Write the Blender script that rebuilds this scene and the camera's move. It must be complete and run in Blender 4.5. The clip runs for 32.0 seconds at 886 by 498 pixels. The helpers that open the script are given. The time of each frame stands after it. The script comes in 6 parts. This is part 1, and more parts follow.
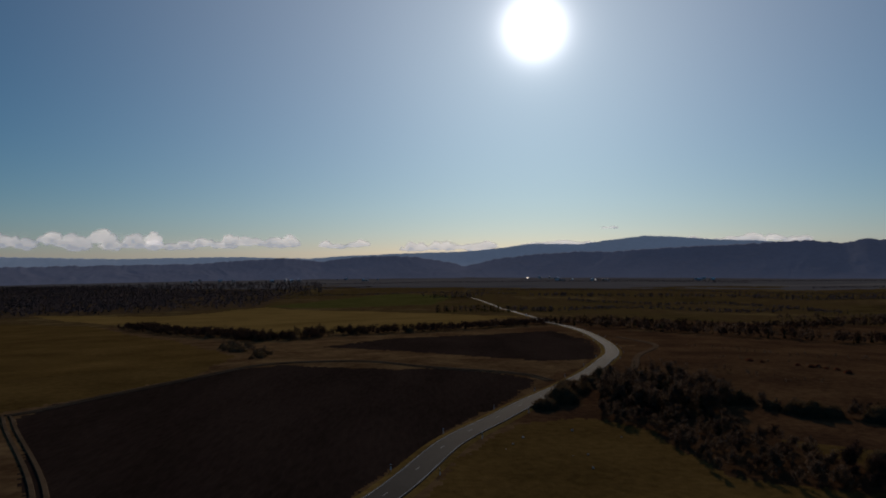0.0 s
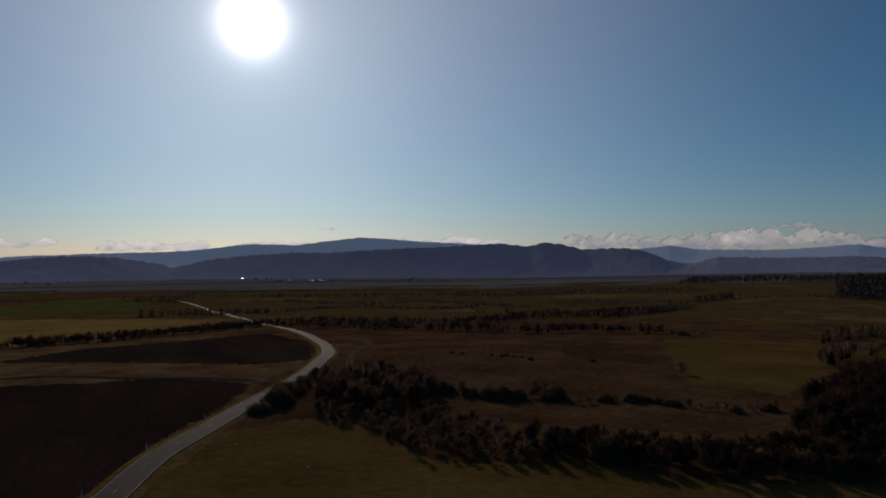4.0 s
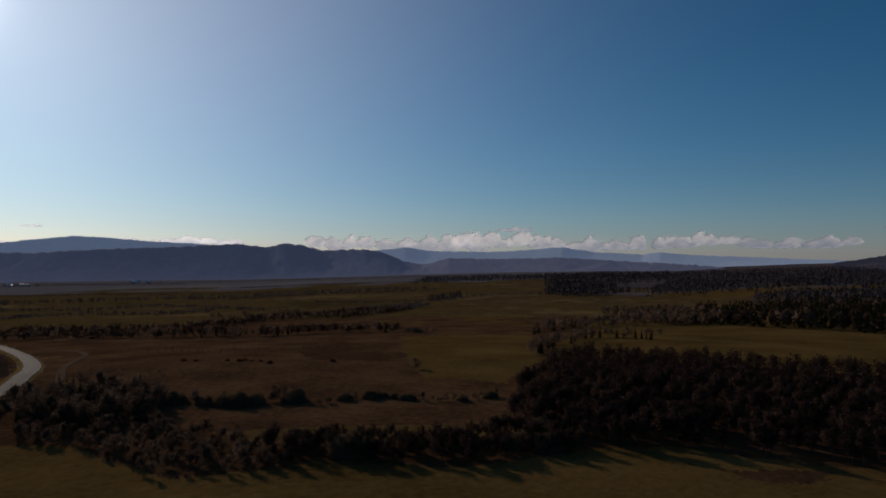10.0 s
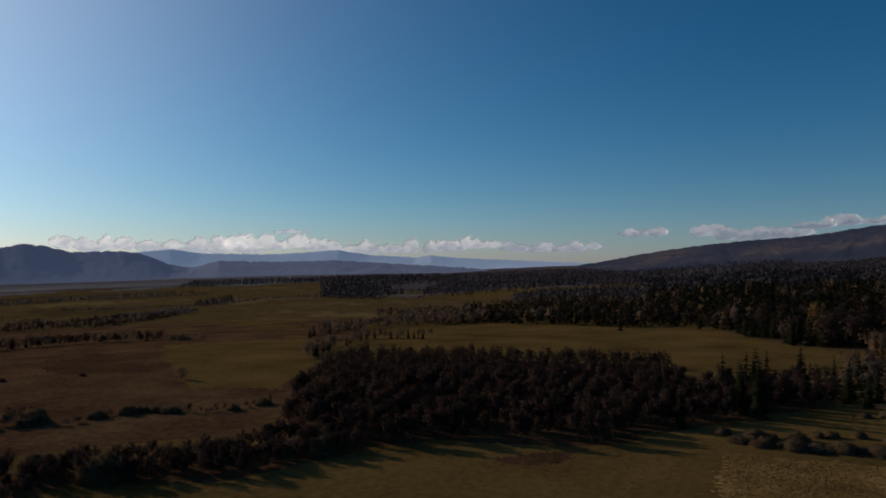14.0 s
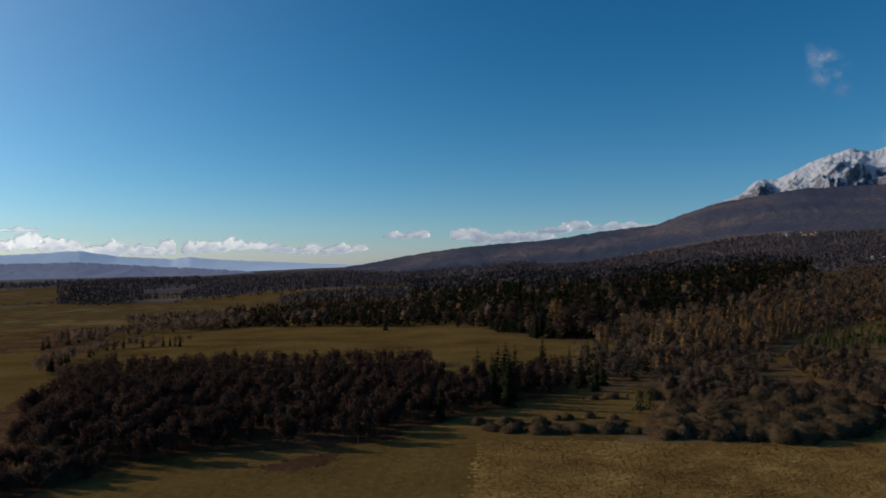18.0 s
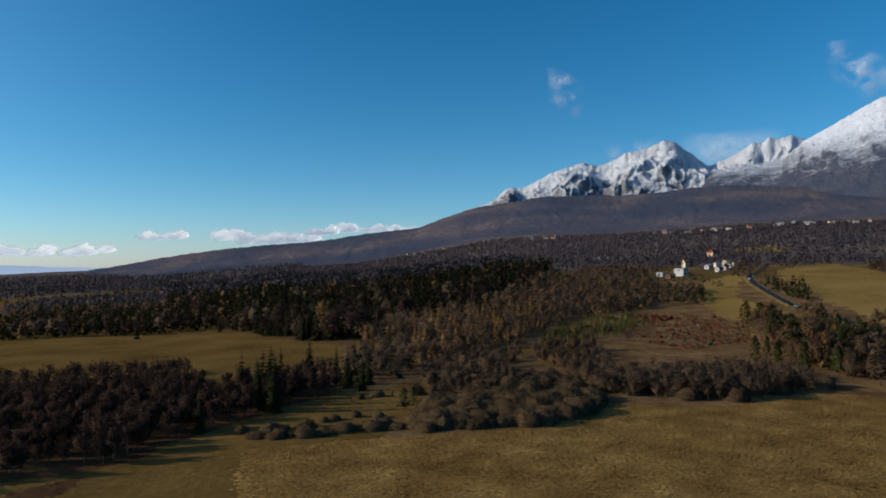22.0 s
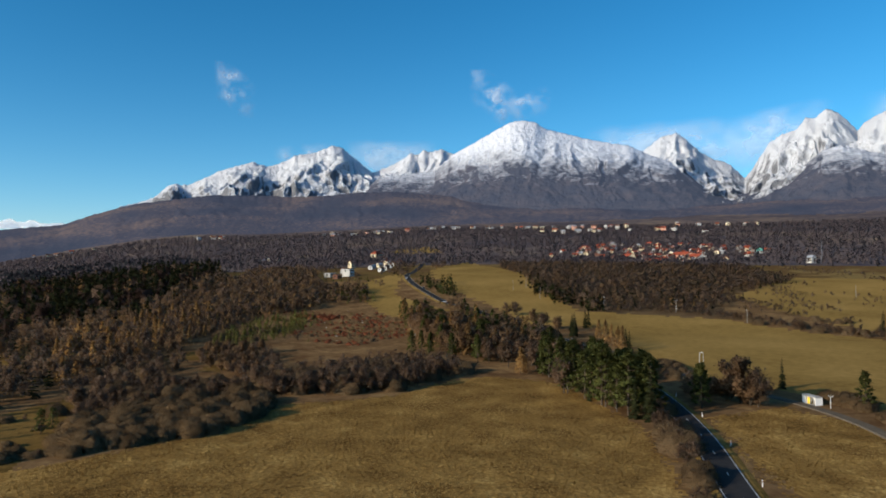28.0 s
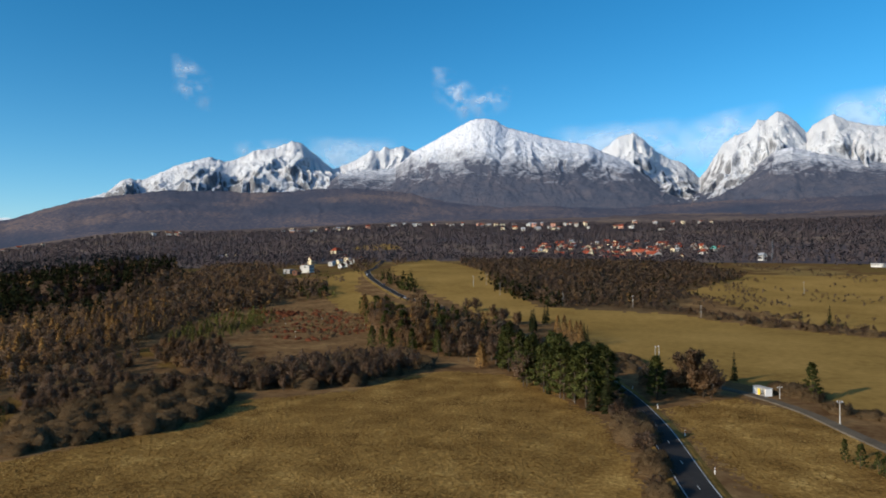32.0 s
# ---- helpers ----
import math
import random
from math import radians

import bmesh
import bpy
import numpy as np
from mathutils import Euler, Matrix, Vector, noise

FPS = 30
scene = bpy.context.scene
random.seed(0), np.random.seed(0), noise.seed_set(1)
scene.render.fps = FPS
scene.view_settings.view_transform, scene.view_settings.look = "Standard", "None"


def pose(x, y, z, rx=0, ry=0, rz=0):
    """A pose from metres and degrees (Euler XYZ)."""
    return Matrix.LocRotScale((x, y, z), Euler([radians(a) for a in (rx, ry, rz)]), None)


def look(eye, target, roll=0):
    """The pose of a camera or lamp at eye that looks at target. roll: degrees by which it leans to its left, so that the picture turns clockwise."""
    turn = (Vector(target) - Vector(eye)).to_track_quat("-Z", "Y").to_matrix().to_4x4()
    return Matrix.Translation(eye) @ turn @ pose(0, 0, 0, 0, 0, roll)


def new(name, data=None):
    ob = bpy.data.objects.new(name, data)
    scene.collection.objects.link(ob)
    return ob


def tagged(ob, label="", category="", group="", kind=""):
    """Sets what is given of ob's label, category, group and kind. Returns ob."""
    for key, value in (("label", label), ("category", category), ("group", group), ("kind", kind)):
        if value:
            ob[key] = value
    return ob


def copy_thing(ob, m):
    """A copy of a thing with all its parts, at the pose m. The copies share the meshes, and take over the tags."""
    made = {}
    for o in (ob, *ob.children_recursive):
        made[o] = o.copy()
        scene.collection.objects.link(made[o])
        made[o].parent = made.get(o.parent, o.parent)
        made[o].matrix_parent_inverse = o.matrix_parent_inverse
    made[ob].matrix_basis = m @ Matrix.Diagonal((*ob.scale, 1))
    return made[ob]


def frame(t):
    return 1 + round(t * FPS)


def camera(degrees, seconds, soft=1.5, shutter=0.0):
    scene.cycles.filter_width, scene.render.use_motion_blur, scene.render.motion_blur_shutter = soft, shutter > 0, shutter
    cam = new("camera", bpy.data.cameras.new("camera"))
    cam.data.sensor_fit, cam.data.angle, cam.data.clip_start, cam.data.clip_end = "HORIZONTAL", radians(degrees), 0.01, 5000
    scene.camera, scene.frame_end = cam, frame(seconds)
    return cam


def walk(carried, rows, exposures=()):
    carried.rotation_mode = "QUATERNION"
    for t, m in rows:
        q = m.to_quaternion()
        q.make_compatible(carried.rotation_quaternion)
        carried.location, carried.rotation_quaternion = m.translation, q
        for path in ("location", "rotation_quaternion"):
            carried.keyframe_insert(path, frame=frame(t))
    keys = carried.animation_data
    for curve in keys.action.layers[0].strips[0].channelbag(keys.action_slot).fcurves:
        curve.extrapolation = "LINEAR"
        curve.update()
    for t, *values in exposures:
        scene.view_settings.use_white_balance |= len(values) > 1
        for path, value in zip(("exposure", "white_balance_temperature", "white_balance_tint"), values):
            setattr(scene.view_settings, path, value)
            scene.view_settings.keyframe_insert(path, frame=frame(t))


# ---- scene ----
LENS, EYE_Z = 65.4, 35.0

cam = camera(LENS, 32.0, soft=1.82)

PATH = [  # seconds, bearing, tilt, lean
    (0, -0.00, 0.35, 0.42), (0.5, 1.38, 0.38, 0.38), (1, 4.03, 0.40, 0.33), (1.5, 8.30, 0.40, 0.29),
    (2, 13.32, 0.38, 0.25), (2.5, 16.45, 0.36, 0.20), (3, 18.90, 0.35, 0.17), (3.5, 21.10, 0.34, 0.13),
    (5.5, 28.49, 0.32, 0.03), (6, 29.92, 0.35, 0.01), (6.5, 31.18, 0.36, -0.00), (7, 32.30, 0.37, -0.02),
    (7.5, 33.57, 0.37, -0.04), (8, 35.70, 0.37, -0.06), (8.5, 38.02, 0.37, -0.07), (9, 40.30, 0.38, -0.08),
    (9.5, 42.41, 0.40, -0.10), (10, 44.44, 0.42, -0.12), (10.5, 46.56, 0.45, -0.15), (11, 48.72, 0.49, -0.18),
    (11.5, 50.80, 0.52, -0.20), (12, 53.04, 0.56, -0.22), (12.5, 55.57, 0.60, -0.24), (13, 57.94, 0.63, -0.25),
    (13.5, 60.23, 0.67, -0.26), (14, 62.87, 0.71, -0.26), (14.5, 65.57, 0.74, -0.26), (16.5, 74.97, 0.85, -0.30),
    (17, 77.34, 0.88, -0.29), (17.5, 79.63, 0.91, -0.27), (18, 82.02, 0.94, -0.24), (18.5, 84.75, 0.97, -0.21),
    (19, 87.19, 1.00, -0.18), (19.5, 89.61, 1.02, -0.15), (20, 91.92, 1.05, -0.12), (20.5, 94.23, 1.07, -0.09),
    (21, 96.50, 1.09, -0.06), (21.5, 98.70, 1.11, -0.02), (22, 101.17, 1.12, 0.01), (22.5, 103.49, 1.14, 0.04),
    (23, 105.91, 1.16, 0.07), (23.5, 108.19, 1.17, 0.09), (24, 110.67, 1.18, 0.11), (24.5, 113.15, 1.19, 0.12),
    (25, 115.63, 1.20, 0.14), (25.5, 118.14, 1.20, 0.15), (26, 120.69, 1.20, 0.16), (26.5, 123.25, 1.19, 0.16),
    (28.5, 128.89, 1.14, 0.24), (29, 129.45, 1.12, 0.22), (29.5, 129.92, 1.09, 0.20), (30, 130.34, 1.06, 0.18),
    (30.5, 130.66, 1.03, 0.15), (31, 130.92, 0.99, 0.13), (31.5, 131.14, 0.95, 0.11), (32, 131.34, 0.92, 0.09),
]


def eye_at(t):
    """The drone hovers, and sinks a little at the end."""
    return Vector((0, 0, EYE_Z - 0.8 * min(max((t - 28.5) / 3.5, 0), 1) ** 1.3))


def gaze(t, bearing, tilt, lean):
    eye, a, e = eye_at(t), radians(bearing), radians(tilt)
    return look(eye, eye + Vector((math.sin(a) * math.cos(e), math.cos(a) * math.cos(e), math.sin(e))) * 100, -lean)


EXPOSURES = [(0, -1.66, 6500, 16), (6, -1.62, 6550, 20), (9, -1.41, 6500, 20), (13, -0.99, 6350, 16), (19, -0.15, 6200, 11), (23, 0.26, 6250, 9), (26, 0.5, 6400, 9), (32, 0.62, 6500, 9)]
walk(cam, [(t, gaze(t, b, e, r)) for t, b, e, r in PATH], EXPOSURES)

# ---- sky and sun ----
SUN_BEARING, SUN_HEIGHT = 7.7, 17.9
sun_way = Vector((math.sin(radians(SUN_BEARING)) * math.cos(radians(SUN_HEIGHT)),
                  math.cos(radians(SUN_BEARING)) * math.cos(radians(SUN_HEIGHT)), math.sin(radians(SUN_HEIGHT))))
world = bpy.data.worlds.new("sky")
scene.world = world
world.use_nodes = True
wn, wl = world.node_tree.nodes, world.node_tree.links
wn.clear()
sky = wn.new("ShaderNodeTexSky")
sky.sky_type, sky.sun_disc = "NISHITA", False
sky.sun_elevation, sky.sun_rotation = radians(SUN_HEIGHT), radians(SUN_BEARING)
sky.altitude, sky.air_density, sky.dust_density, sky.ozone_density = 600, 1.0, 0.25, 4.0
backg = wn.new("ShaderNodeBackground")
backg.inputs["Strength"].default_value = 0.1
wout = wn.new("ShaderNodeOutputWorld")
# the sun's own disc and the bright air round it
way = wn.new("ShaderNodeTexCoord")
dot = wn.new("ShaderNodeVectorMath")
dot.operation = "DOT_PRODUCT"
dot.inputs[1].default_value = sun_way
wl.new(way.outputs["Generated"], dot.inputs[0])
total = None
for power, gain in ((1900, 62.0), (500, 9.0), (60, 3.5), (9, 6.7), (3, 1.5)):
    p = wn.new("ShaderNodeMath")
    p.operation = "POWER"
    p.inputs[1].default_value = power
    cl = wn.new("ShaderNodeMath")
    cl.operation = "MAXIMUM"
    cl.inputs[1].default_value = 0.0
    wl.new(dot.outputs["Value"], cl.inputs[0])
    wl.new(cl.outputs[0], p.inputs[0])
    g = wn.new("ShaderNodeMath")
    g.operation = "MULTIPLY_ADD"
    g.inputs[1].default_value = gain
    wl.new(p.outputs[0], g.inputs[0])
    if total is None:
        g.inputs[2].default_value = 0.0
    else:
        wl.new(total.outputs[0], g.inputs[2])
    total = g
glow = wn.new("ShaderNodeVectorMath")
glow.operation = "SCALE"
glow.inputs[0].default_value = (1.0, 1.0, 0.99)
wl.new(total.outputs[0], glow.inputs["Scale"])
both = wn.new("ShaderNodeVectorMath")
both.operation = "ADD"
clear = wn.new("ShaderNodeHueSaturation")      # clear winter air: a deep blue
clear.inputs["Saturation"].default_value = 1.22
wl.new(sky.outputs["Color"], clear.inputs["Color"])
tint = wn.new("ShaderNodeVectorMath")
tint.operation = "MULTIPLY"
tint.inputs[1].default_value = (0.58, 1.0, 1.04)
wl.new(clear.outputs["Color"], tint.inputs[0])
pale = wn.new("ShaderNodeMix")               # greyer towards the horizon
pale.data_type = "VECTOR"
pale.inputs[4].default_value, pale.inputs[5].default_value = (0.5, 1.0, 0.97), (0.77, 0.9, 1.08)
wl.new(pale.outputs[1], tint.inputs[1])
wl.new(tint.outputs["Vector"], both.inputs[0])
wl.new(glow.outputs["Vector"], both.inputs[1])
# pale haze low over the horizon
updown = wn.new("ShaderNodeSeparateXYZ")
wl.new(way.outputs["Generated"], updown.inputs[0])
low = wn.new("ShaderNodeMath")
low.operation, low.use_clamp = "SUBTRACT", True
low.inputs[0].default_value = 1.0
wl.new(updown.outputs["Z"], low.inputs[1])
hz = wn.new("ShaderNodeMath")
hz.operation = "POWER"
hz.inputs[1].default_value = 9.0
wl.new(low.outputs[0], hz.inputs[0])
wl.new(hz.outputs[0], pale.inputs[0])
haze = wn.new("ShaderNodeVectorMath")
haze.operation = "SCALE"
haze.inputs[0].default_value = (0.86, 0.62, 0.98)
wl.new(hz.outputs[0], haze.inputs["Scale"])
air = wn.new("ShaderNodeVectorMath")
air.operation = "ADD"
wl.new(both.outputs["Vector"], air.inputs[0])
wl.new(haze.outputs["Vector"], air.inputs[1])
wl.new(air.outputs["Vector"], backg.inputs["Color"])
wl.new(backg.outputs[0], wout.inputs[0])

sun_data = bpy.data.lights.new("sun", "SUN")
sun_data.energy, sun_data.angle, sun_data.color = 3.9, radians(0.5), (1.0, 0.855, 0.665)
sun = new("sun", sun_data)
sun.matrix_world = look(sun_way * 50, (0, 0, 0))


# ---- materials ----
def material(name, colours, size=1.0, broad=0.0, rough=0.95, bump=0.0, vary=0.0, gloss=0.0, metal=0.0, stretch=(1, 1, 1), turn=0.0, span=(0.33, 0.34)):
    """A surface whose colour runs through the given colours by grain of that size (metres) and by a broader mottling."""
    m = bpy.data.materials.new(name)
    m.use_nodes = True
    n, l = m.node_tree.nodes, m.node_tree.links
    b = n["Principled BSDF"]
    b.inputs["Roughness"].default_value, b.inputs["Metallic"].default_value = rough, metal
    b.inputs["Specular IOR Level"].default_value = gloss
    geo = n.new("ShaderNodeNewGeometry")
    mp = n.new("ShaderNodeMapping")
    mp.inputs["Scale"].default_value = stretch
    mp.inputs["Rotation"].default_value = (0, 0, radians(turn))
    l.new(geo.outputs["Position"], mp.inputs["Vector"])
    fine = n.new("ShaderNodeTexNoise")
    fine.inputs["Scale"].default_value, fine.inputs["Detail"].default_value, fine.inputs["Roughness"].default_value = 1 / size, 5, 0.65
    l.new(mp.outputs["Vector"], fine.inputs["Vector"])
    value = fine.outputs["Fac"]
    if broad:
        wide = n.new("ShaderNodeTexNoise")
        wide.inputs["Scale"].default_value, wide.inputs["Detail"].default_value = 1 / broad, 3
        l.new(mp.outputs["Vector"], wide.inputs["Vector"])
        mix = n.new("ShaderNodeMix")
        mix.inputs[0].default_value = 0.5
        l.new(value, mix.inputs[2])
        l.new(wide.outputs["Fac"], mix.inputs[3])
        value = mix.outputs[0]
    ramp = n.new("ShaderNodeValToRGB")
    k = len(colours)
    while len(ramp.color_ramp.elements) < k:
        ramp.color_ramp.elements.new(0.5)
    for i, c in enumerate(colours):
        e = ramp.color_ramp.elements[i]
        e.position, e.color = span[0] + span[1] * i / max(1, k - 1), (*c, 1)
    l.new(value, ramp.inputs["Fac"])
    colour = ramp.outputs["Color"]
    if vary:
        info = n.new("ShaderNodeObjectInfo")
        rng = n.new("ShaderNodeMapRange")
        rng.inputs["To Min"].default_value, rng.inputs["To Max"].default_value = 1 - vary, 1 + vary
        l.new(info.outputs["Random"], rng.inputs["Value"])
        geo_rng = n.new("ShaderNodeMapRange")
        geo_rng.inputs["To Min"].default_value, geo_rng.inputs["To Max"].default_value = 1 - vary, 1 + vary
        l.new(geo.outputs["Random Per Island"], geo_rng.inputs["Value"])
        mul = n.new("ShaderNodeMath")
        mul.operation = "MULTIPLY"
        l.new(rng.outputs[0], mul.inputs[0])
        l.new(geo_rng.outputs[0], mul.inputs[1])
        hsv = n.new("ShaderNodeHueSaturation")
        l.new(mul.outputs[0], hsv.inputs["Value"])
        l.new(colour, hsv.inputs["Color"])
        colour = hsv.outputs["Color"]
    l.new(colour, b.inputs["Base Color"])
    if bump:
        bp = n.new("ShaderNodeBump")
        bp.inputs["Strength"].default_value, bp.inputs["Distance"].default_value = 1.0, bump
        l.new(fine.outputs["Fac"], bp.inputs["Height"])
        l.new(bp.outputs["Normal"], b.inputs["Normal"])
    return m


DRY = material("dry_grass", [(0.10, 0.062, 0.018), (0.19, 0.12, 0.036), (0.26, 0.175, 0.06)], 1.6, 22, bump=0.25)
STRAW = material("stubble", [(0.1, 0.055, 0.017), (0.18, 0.102, 0.03), (0.255, 0.15, 0.044), (0.4, 0.258, 0.085)], 0.8, 9, bump=0.3, turn=35, span=(0.38, 0.26))
MEADOW = material("meadow_grass", [(0.07, 0.043, 0.013), (0.124, 0.075, 0.023), (0.179, 0.111, 0.035)], 1.8, 30, bump=0.2)
PASTURE = material("pasture_grass", [(0.15, 0.094, 0.029), (0.228, 0.145, 0.044), (0.29, 0.186, 0.063)], 3.0, 45, bump=0.15)
GREEN = material("sown_grass", [(0.06, 0.06, 0.015), (0.10, 0.092, 0.024), (0.13, 0.115, 0.034)], 2.5, 50, bump=0.15)
HEATH = material("brown_heath", [(0.085, 0.047, 0.022), (0.12, 0.069, 0.032), (0.16, 0.097, 0.045), (0.21, 0.134, 0.06)], 2.6, 14, bump=0.08, span=(0.38, 0.25))
BROWN = material("brown_fallow", [(0.06, 0.031, 0.017), (0.102, 0.054, 0.026), (0.15, 0.084, 0.038)], 1.8, 24, bump=0.3, span=(0.38, 0.25))
SOIL = material("ploughed_soil", [(0.02, 0.014, 0.01), (0.036, 0.023, 0.018), (0.05, 0.034, 0.025)], 1.0, 20, bump=0.3, stretch=(1, 0.25, 1), turn=-20)
DARKHEATH = material("dark_heath", [(0.045, 0.024, 0.014), (0.075, 0.04, 0.02), (0.11, 0.062, 0.03)], 1.8, 20, bump=0.4)
LITTER = material("forest_floor", [(0.051, 0.034, 0.02), (0.102, 0.065, 0.034), (0.153, 0.102, 0.051)], 1.0, 12, bump=0.3)
TRACK = material("trodden_earth", [(0.085, 0.052, 0.031), (0.13, 0.085, 0.05), (0.17, 0.118, 0.074)], 0.8, 10, bump=0.1)
FAR = material("far_fields", [(0.07, 0.046, 0.018), (0.12, 0.082, 0.028), (0.09, 0.052, 0.024), (0.17, 0.118, 0.045)], 30, 260, bump=0.3, span=(0.4, 0.2))
# blue tones of this slope include painted distance haze
WOODED = material("hazed_wooded_slope", [(0.02, 0.026, 0.04), (0.033, 0.034, 0.046), (0.056, 0.045, 0.05), (0.12, 0.083, 0.062)], 12, 330, bump=2.0, span=(0.41, 0.19))
# far fields greyed and lightened, with haze mixed into the colour
PLAIN = material("hazed_valley_plain", [(0.085, 0.078, 0.075), (0.125, 0.11, 0.095), (0.1, 0.085, 0.08), (0.17, 0.15, 0.12)], 60, 420, bump=0.3, stretch=(0.3, 1, 1), span=(0.38, 0.24))
ASPHALT = material("asphalt", [(0.021, 0.019, 0.018), (0.03, 0.028, 0.027), (0.04, 0.037, 0.034)], 0.8, 9, rough=0.8, bump=0.01, gloss=0.03)
VERGE = material("gravel_verge", [(0.075, 0.06, 0.045), (0.11, 0.09, 0.066), (0.15, 0.124, 0.09)], 0.7, 6, bump=0.05)
# forest lightened and blued, the valley haze painted into its colour
HILLS = material("hazed_hill_forest", [(0.15, 0.16, 0.21), (0.18, 0.19, 0.245), (0.21, 0.22, 0.28)], 25, 300, bump=1.2)
# pale blue here is distance haze put into the base colour
HAZED = material("hazed_distant_hill", [(0.29, 0.36, 0.45), (0.34, 0.41, 0.5), (0.4, 0.47, 0.56)], 40, 400, bump=2.0)
BARK = material("bark", [(0.036, 0.026, 0.020), (0.066, 0.050, 0.037), (0.108, 0.087, 0.069)], 0.3, 2.0, bump=0.03, vary=0.2)
BIRCHBARK = material("birch_bark", [(0.1, 0.088, 0.075), (0.2, 0.182, 0.16), (0.28, 0.26, 0.23)], 0.5, 2.0, bump=0.01, vary=0.15)
TWIGS = material("bare_twigs", [(0.097, 0.063, 0.041), (0.145, 0.097, 0.066), (0.205, 0.14, 0.097)], 1.2, 9, vary=0.13)
WILLOW = material("willow_twigs", [(0.104, 0.067, 0.035), (0.135, 0.09, 0.048), (0.168, 0.116, 0.065)], 1.0, 7, vary=0.14)
LARCH = material("larch_needles", [(0.156, 0.098, 0.046), (0.273, 0.159, 0.061), (0.390, 0.234, 0.088)], 1.2, 16, vary=0.13, span=(0.38, 0.26))
SPRUCE = material("spruce_needles", [(0.012, 0.014, 0.007), (0.02, 0.023, 0.01), (0.031, 0.033, 0.015)], 1.0, 8, vary=0.2)
PINE = material("pine_needles", [(0.042, 0.051, 0.017), (0.078, 0.087, 0.027), (0.123, 0.126, 0.042)], 0.8, 6, vary=0.2)
# purple-brown twigs, darkened beyond their own tone to stand in for shade
SHADY_TWIGS = material("shaded_bare_twigs", [(0.035, 0.022, 0.017), (0.058, 0.037, 0.03), (0.087, 0.058, 0.043)], 1.2, 9, vary=0.13)
RUSSET = material("russet_twigs", [(0.133, 0.083, 0.047), (0.186, 0.117, 0.066), (0.241, 0.156, 0.09)], 1.2, 9, vary=0.13)
# far woods and their floor: purplish tones and later emission imitate haze
FARWOOD = material("hazed_broadleaf_wood", [(0.067, 0.053, 0.05), (0.1, 0.074, 0.067), (0.144, 0.106, 0.085)], 30, 160, vary=0.04)
FARSPRUCE = material("hazed_spruce_wood", [(0.017, 0.021, 0.022), (0.025, 0.028, 0.028), (0.034, 0.035, 0.033)], 8, 120, vary=0.1)
SLOPE = material("hazed_wood_floor", [(0.049, 0.041, 0.045), (0.076, 0.059, 0.056), (0.108, 0.081, 0.067), (0.17, 0.121, 0.076)], 30, 240, bump=0.5, span=(0.4, 0.22))
YOUNG = material("young_pine_needles", [(0.087, 0.093, 0.026), (0.152, 0.154, 0.043), (0.217, 0.206, 0.067)], 0.8, 6, vary=0.2)
RED = material("red_scrub", [(0.07, 0.025, 0.014), (0.12, 0.04, 0.02), (0.15, 0.06, 0.03)], 1.0, 5, vary=0.25)


def lacy(m, size, cover, seep=0.4):
    """Twigs and needles stand apart: light passes between them in gaps of that size."""
    n, l = m.node_tree.nodes, m.node_tree.links
    geo = n.new("ShaderNodeNewGeometry")
    gap = n.new("ShaderNodeTexNoise")
    gap.inputs["Scale"].default_value, gap.inputs["Detail"].default_value = 1 / size, 2
    l.new(geo.outputs["Position"], gap.inputs["Vector"])
    cut = n.new("ShaderNodeMapRange")
    edge = 0.5 - 0.36 * (cover - 0.5)
    cut.inputs["From Min"].default_value, cut.inputs["From Max"].default_value = edge - 0.05, edge + 0.05
    l.new(gap.outputs["Fac"], cut.inputs["Value"])
    b, out = n["Principled BSDF"], n["Material Output"]
    thin = n.new("ShaderNodeBsdfTranslucent")      # light also seeps through the twigs
    l.new(b.inputs["Base Color"].links[0].from_socket, thin.inputs["Color"])
    leaf, mesh_gap, holes = n.new("ShaderNodeMixShader"), n.new("ShaderNodeMixShader"), n.new("ShaderNodeBsdfTransparent")
    leaf.inputs[0].default_value = seep
    l.new(b.outputs[0], leaf.inputs[1])
    l.new(thin.outputs[0], leaf.inputs[2])
    l.new(cut.outputs[0], mesh_gap.inputs[0])
    l.new(holes.outputs[0], mesh_gap.inputs[1])
    l.new(leaf.outputs[0], mesh_gap.inputs[2])
    l.new(mesh_gap.outputs[0], out.inputs["Surface"])


lacy(TWIGS, 0.3, 0.62, 0.52)
lacy(SHADY_TWIGS, 0.3, 0.68, 0.3)
lacy(LARCH, 0.3, 0.7)
lacy(WILLOW, 0.2, 0.8)
lacy(PINE, 0.3, 0.8)
lacy(RUSSET, 0.3, 0.75, 0.52)
lacy(YOUNG, 0.25, 0.8)
lacy(SPRUCE, 0.35, 0.85, 0.25)


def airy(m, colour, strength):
    """A faint even emission on far land, standing in for the haze of the air."""
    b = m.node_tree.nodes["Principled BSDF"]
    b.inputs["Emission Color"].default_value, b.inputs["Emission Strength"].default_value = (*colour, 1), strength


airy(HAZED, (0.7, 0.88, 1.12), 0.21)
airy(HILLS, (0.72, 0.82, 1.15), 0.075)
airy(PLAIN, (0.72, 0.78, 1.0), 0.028)


